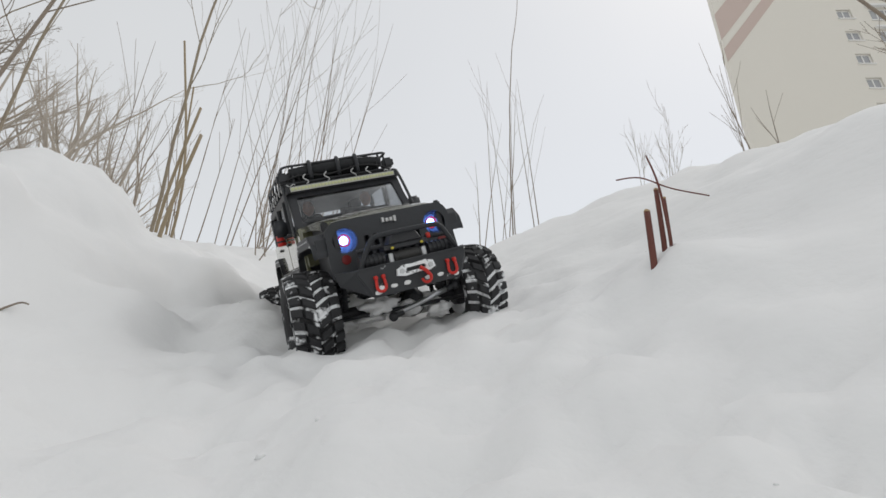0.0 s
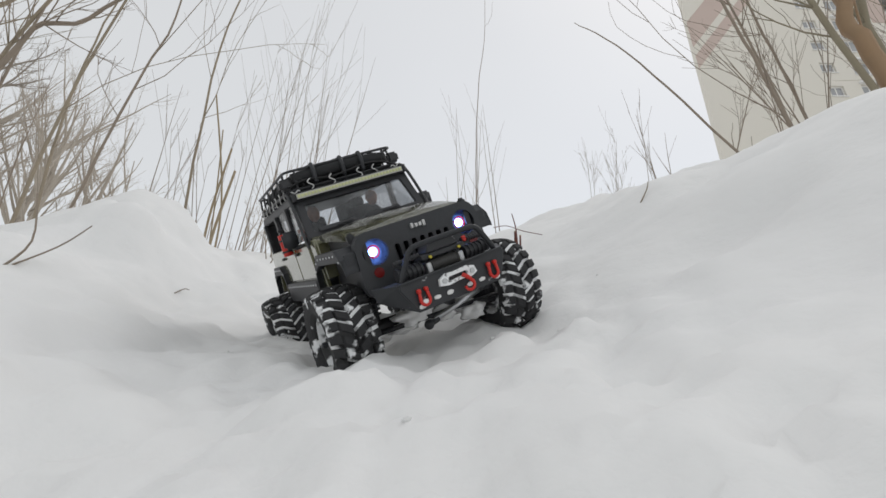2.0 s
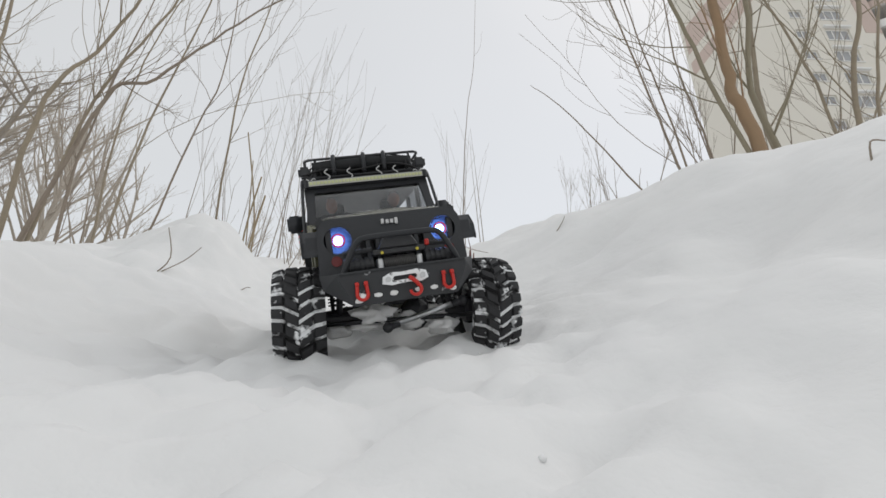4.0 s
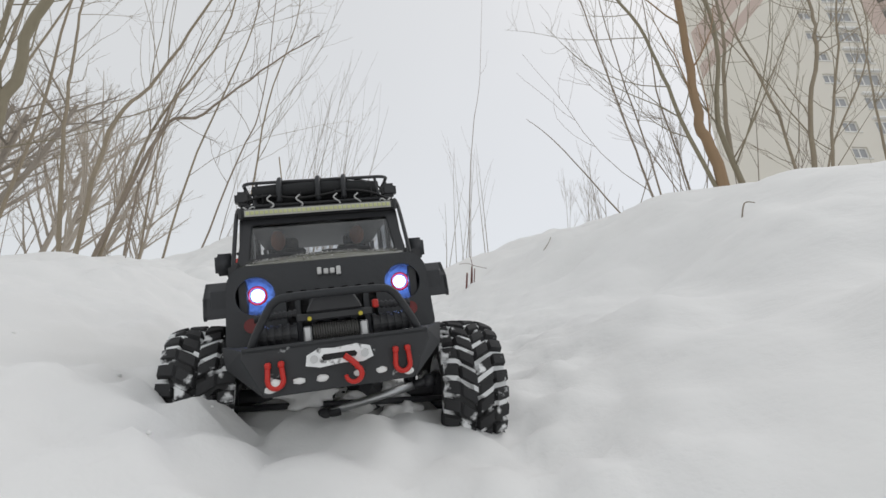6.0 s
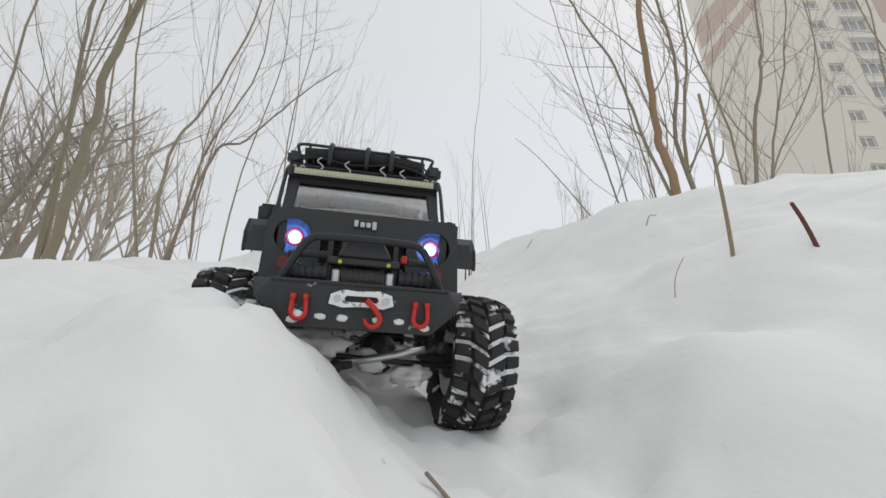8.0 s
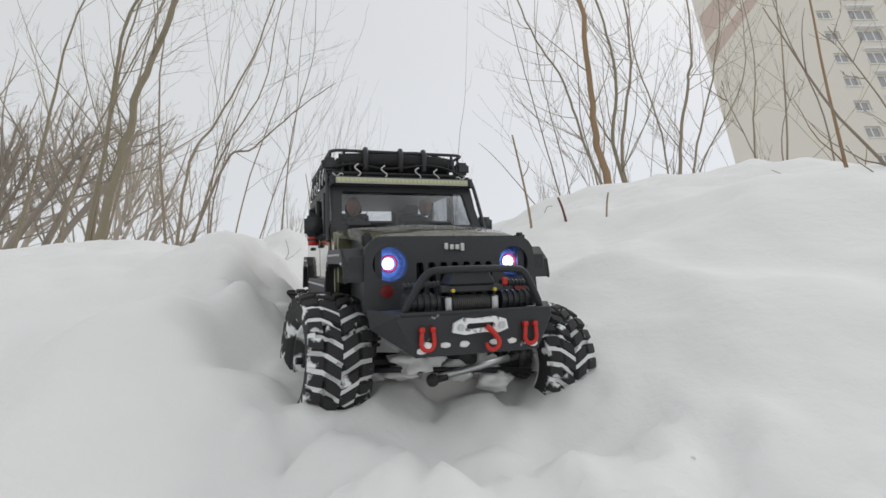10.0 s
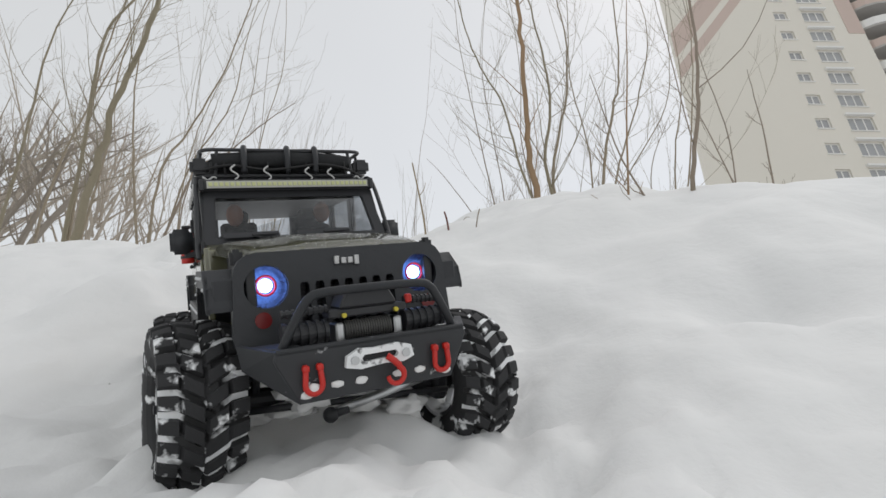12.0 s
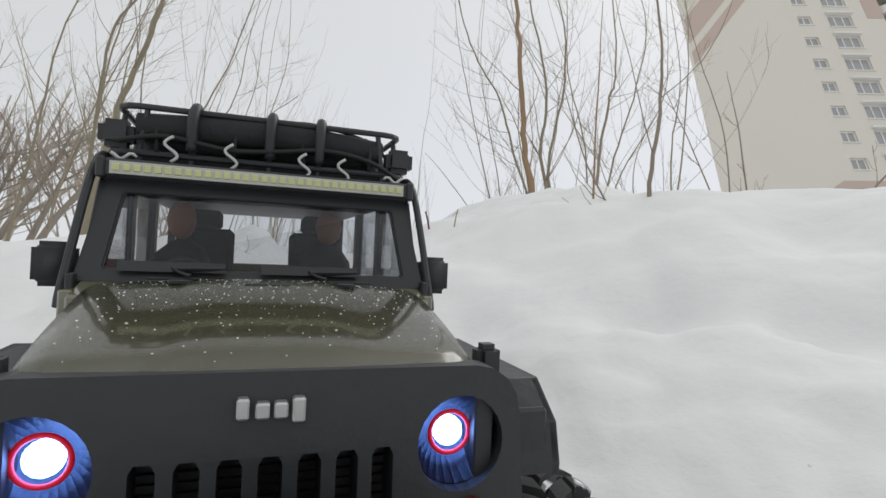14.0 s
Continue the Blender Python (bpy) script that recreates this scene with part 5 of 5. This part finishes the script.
def tower():
    root = thing("apartment_building", "tall cream apartment tower with pink diagonal stripes", "building")
    x0, x1, y0, y1, z0, z1 = 21.9, 41.0, 35.0, 52.0, 12.0, 64.0
    cols = [(33.4, 1.3, 1.2), (36.75, 2.3, 1.6)]
    levels = [26.83 - 2.8 * 3 + 2.8 * k for k in range(15)]
    # front wall with real openings, cell by cell
    bm = bmesh.new()
    xs = [x0] + [v for c, w, h in cols for v in (c - w / 2, c + w / 2)] + [x1]
    for i in range(len(xs) - 1):
        opening = i % 2 == 1
        if not opening:
            box(bm, (xs[i], y0, z0), (xs[i + 1], y0 + 0.5, z1))
        else:
            h = cols[i // 2][2]
            zs = [z0] + [v for z in levels for v in (z - h / 2, z + h / 2)] + [z1]
            for k in range(0, len(zs) - 1, 2):
                box(bm, (xs[i], y0, zs[k]), (xs[i + 1], y0 + 0.5, zs[k + 1]))
    part("wall", bm, PANEL, root)
    for outline in ([(x0, y0 + 0.5), (x0 + 0.5, y0 + 0.5), (x0 + 13.5, y1), (x0 + 13, y1)], [(x1 - 0.4, y0 + 0.5), (x1, y0 + 0.5), (x1, y1), (x1 - 0.4, y1)], [(x0 + 13.5, y1 - 0.4), (x1 - 0.4, y1 - 0.4), (x1 - 0.4, y1), (x0 + 13.5, y1)]):
        bm = bmesh.new()
        prism(bm, outline, "z", z0, z1)
        part("wall", bm, PANEL, root)
    bm = bmesh.new()
    box(bm, (x0 + 2, y0 + 1.2, z0), (x1 - 0.4, y0 + 1.4, z1))
    part("inner_wall", bm, WINDOW_HAZED, root)
    bm = bmesh.new()
    prism(bm, [(x0 - 0.3, y0 - 0.3), (x1 + 12, y0 - 0.3), (x1 + 12, y1), (x0 + 12.7, y1)], "z", z1 + 0.01, z1 + 1)
    part("roof", bm, GREY_CONCRETE, root)
    # stripes: raised bands of render running up to the right
    for low, high in ((37.6, 39.2), (40.3, 43.6)):
        bm = bmesh.new()
        slope = 1.38
        top = z1
        run = lambda z: x0 + (top - z) / slope
        prism(bm, [(x0, low), (x0, high), (run(high), top), (run(low), top)], "y", y0 - 0.03, y0 - 0.002)
        part("stripe", bm, PINK, root, "dusty pink stripe")
    bm = bmesh.new()
    prism(bm, [(30.6, 24.4), (31.6, 25.1), (x1, 25.2), (x1, 24.2)], "y", y0 - 0.05, y0 - 0.002)
    part("band", bm, PINK, root, "pink band above the lower storeys")
    bm = bmesh.new()
    box(bm, (x1 - 1.6, y0 - 0.04, 44), (x1, y0 - 0.002, z1))
    part("stripe", bm, PINK, root, "dusty pink stripe")
    for ci, (c, w, h) in enumerate(cols):
        for z in levels:
            bm = bmesh.new()
            a, b = c - w / 2, c + w / 2
            bars = [v for q in ((0.5,) if ci == 0 else (0.33, 0.67)) for v in (a + w * q - 0.05, a + w * q + 0.05)]
            lattice(bm, [a, a + 0.09] + bars + [b - 0.09, b], [z - h / 2, z - h / 2 + 0.09, z + h / 2 - 0.09, z + h / 2], y0 + 0.18, 0.1)
            win = part("window", bm, WHITE_TRIM, root)
            bm = bmesh.new()
            box(bm, (a + 0.05, y0 + 0.22, z - h / 2 + 0.05), (b - 0.05, y0 + 0.24, z + h / 2 - 0.05))
            part("pane", bm, WINDOW_HAZED, win)
            bm = bmesh.new()
            box(bm, (a - 0.1, y0 - 0.12, z - h / 2 - 0.1), (b + 0.1, y0 - 0.002, z - h / 2), 0.02)
            part("sill", bm, WHITE_TRIM, win)
            if ci:
                bm = bmesh.new()
                box(bm, (a - 0.15, y0 - 0.3, z + h / 2 + 0.05), (b + 0.15, y0 - 0.002, z + h / 2 + 0.25), 0.02)
                part("hood", bm, WHITE_TRIM, win)
    # balconies round the corner bay
    bm = bmesh.new()
    box(bm, (x1, y0 + 1.5, z0), (x1 + 12, y1, z1))
    part("wall", bm, PANEL, root)
    for z in levels[3:]:
        bm = bmesh.new()
        arc = [(x1 + 0.02, y0 + 1.6)] + [(x1 + 3.0 + 2.98 * math.cos(a), y0 + 1.5 + 2.2 * math.sin(a)) for a in (math.pi + math.pi * k / 10 for k in range(11))] + [(x1 + 6, y0 + 1.6)]
        prism(bm, arc, "z", z - 1.5, z - 1.25)
        bal = part("balcony", bm, GREY_CONCRETE, root, "rounded concrete balcony")
        bm = bmesh.new()
        rim_pts = arc[1:-1]
        inner = [(x1 + 3.0 + (p[0] - x1 - 3.0) * 0.965, y0 + 1.5 + (p[1] - y0 - 1.5) * 0.955) for p in rim_pts]
        prism(bm, rim_pts + inner[::-1], "z", z - 1.25, z - 0.3)
        part("parapet", bm, PINK if levels.index(z) % 2 else WHITE_TRIM, bal)
        bm = bmesh.new()
        box(bm, (x1 + 1.2, y0 + 1.44, z - 1.2), (x1 + 4.8, y0 + 1.49, z + 0.9))
        part("window", bm, WINDOW_HAZED, bal)


tower()

# ==== movement ====
TRUCK_ROWS = [
    (0, 0.005, 1.202, 0.88, 21.3, -23.9, 17.8),
    (0.5, 0.045, 1.078, 0.826, 20.4, -25.1, 15.2),
    (1, 0.067, 0.964, 0.756, 23.6, -21.9, 15.2),
    (1.5, 0.099, 0.857, 0.716, 22.4, -24.9, 16.6),
    (2, 0.118, 0.751, 0.664, 22.8, -30, 16.7),
    (2.5, 0.137, 0.661, 0.618, 24.5, -24.6, 15.3),
    (3, 0.151, 0.534, 0.56, 24.6, -17.9, 10.5),
    (5.3, 0.138, 0.04, 0.326, 22.5, -11.8, 8),
    (5.5, 0.135, -0.002, 0.301, 23, -10.3, 9.1),
    (6, 0.12, -0.108, 0.244, 20.6, -13.2, 10.1),
    (6.5, 0.109, -0.157, 0.229, 19.8, -11.4, 9.1),
    (7, 0.115, -0.286, 0.167, 21.4, -6.8, 9.5),
    (7.5, 0.129, -0.408, 0.117, 20.1, -3.7, 10.7),
    (8, 0.151, -0.535, 0.067, 20.1, -1.8, 13.2),
    (8.5, 0.168, -0.655, 0.013, 19.7, 1.9, 12.1),
    (8.7, 0.183, -0.702, -0.015, 22, 3.3, 10.5),
    (10.8, 0.527, -1.113, -0.33, 24.8, -25.7, 22.2),
    (11, 0.527, -1.161, -0.354, 29.5, -28.5, 19.8),
    (11.5, 0.554, -1.269, -0.412, 23.1, -16.8, 21.8),
    (12, 0.597, -1.326, -0.434, 22.3, -17.1, 22.9),
    (12.5, 0.612, -1.38, -0.463, 21.9, -16.4, 20.1),
    (13, 0.627, -1.43, -0.487, 22.2, -15.5, 17.8),
    (13.5, 0.651, -1.487, -0.515, 24.5, -15.6, 17.4),
    (14, 0.704, -1.601, -0.581, 25, -8.3, 19.9),
]
# seconds, degrees of roll of the front axle under the body, metres by which it hangs lower
ARTICULATION = [(0, 3.5, 0.006), (1, 3.5, 0.006), (2, 3.5, 0.005), (2.5, 1, 0.005), (3, 3.5, 0.004), (5.3, 6, 0.005), (5.5, 6, 0.005), (6.5, 5, 0.005), (7.0, 4, 0.006), (7.5, 1.5, 0.006), (8.0, 2, 0.006), (8.5, 2, 0.006), (8.7, 2, 0.006), (10.8, 6.5, 0.010), (11, 6.5, 0.010), (11.5, 4, 0.006), (12.5, 5, 0.004), (14, 4, 0.004)]


def motions():
    walk(truck, [(t, pose(*p)) for t, *p in TRUCK_ROWS])
    marks = [row[0] for row in ARTICULATION]

    def axle_at(t, front):
        roll = float(np.interp(t, marks, [row[1] for row in ARTICULATION]))
        sag = float(np.interp(t, marks, [row[2] for row in ARTICULATION]))
        return pose(0, 0, -sag, 0, roll, 0) if front else pose(0, 0.305, -sag * 0.5, 0, -0.6 * roll, 0)

    steps = [0.2 * i for i in range(71)]
    walk(front_axle, [(t, axle_at(t, True)) for t in steps])
    walk(rear_axle, [(t, axle_at(t, False)) for t in steps])
    times = [row[0] for row in TRUCK_ROWS]
    gone = [0.0]
    for a, b in zip(TRUCK_ROWS, TRUCK_ROWS[1:]):
        gone.append(gone[-1] + (Vector(b[1:4]) - Vector(a[1:4])).length)
    steering = ([0, 1, 1.5, 2, 2.5, 3, 8.7, 10.8, 11, 11.5, 12, 14], [0, -4, -2, 0, 0, 0, 3, 12, 12, 8, 7, 4])
    for k, wheel in enumerate(front_wheels + rear_wheels):
        rows = []
        for t in steps:
            turn = math.degrees(float(np.interp(t, times, gone)) / 0.052) + 37 * k
            steer = float(np.interp(t, *steering)) if k < 2 else 0
            rows.append((t, axle_at(t, k < 2) @ pose(-0.097 if k % 2 == 0 else 0.097, 0, 0, turn, 0, steer)))
        walk(wheel, rows)


motions()
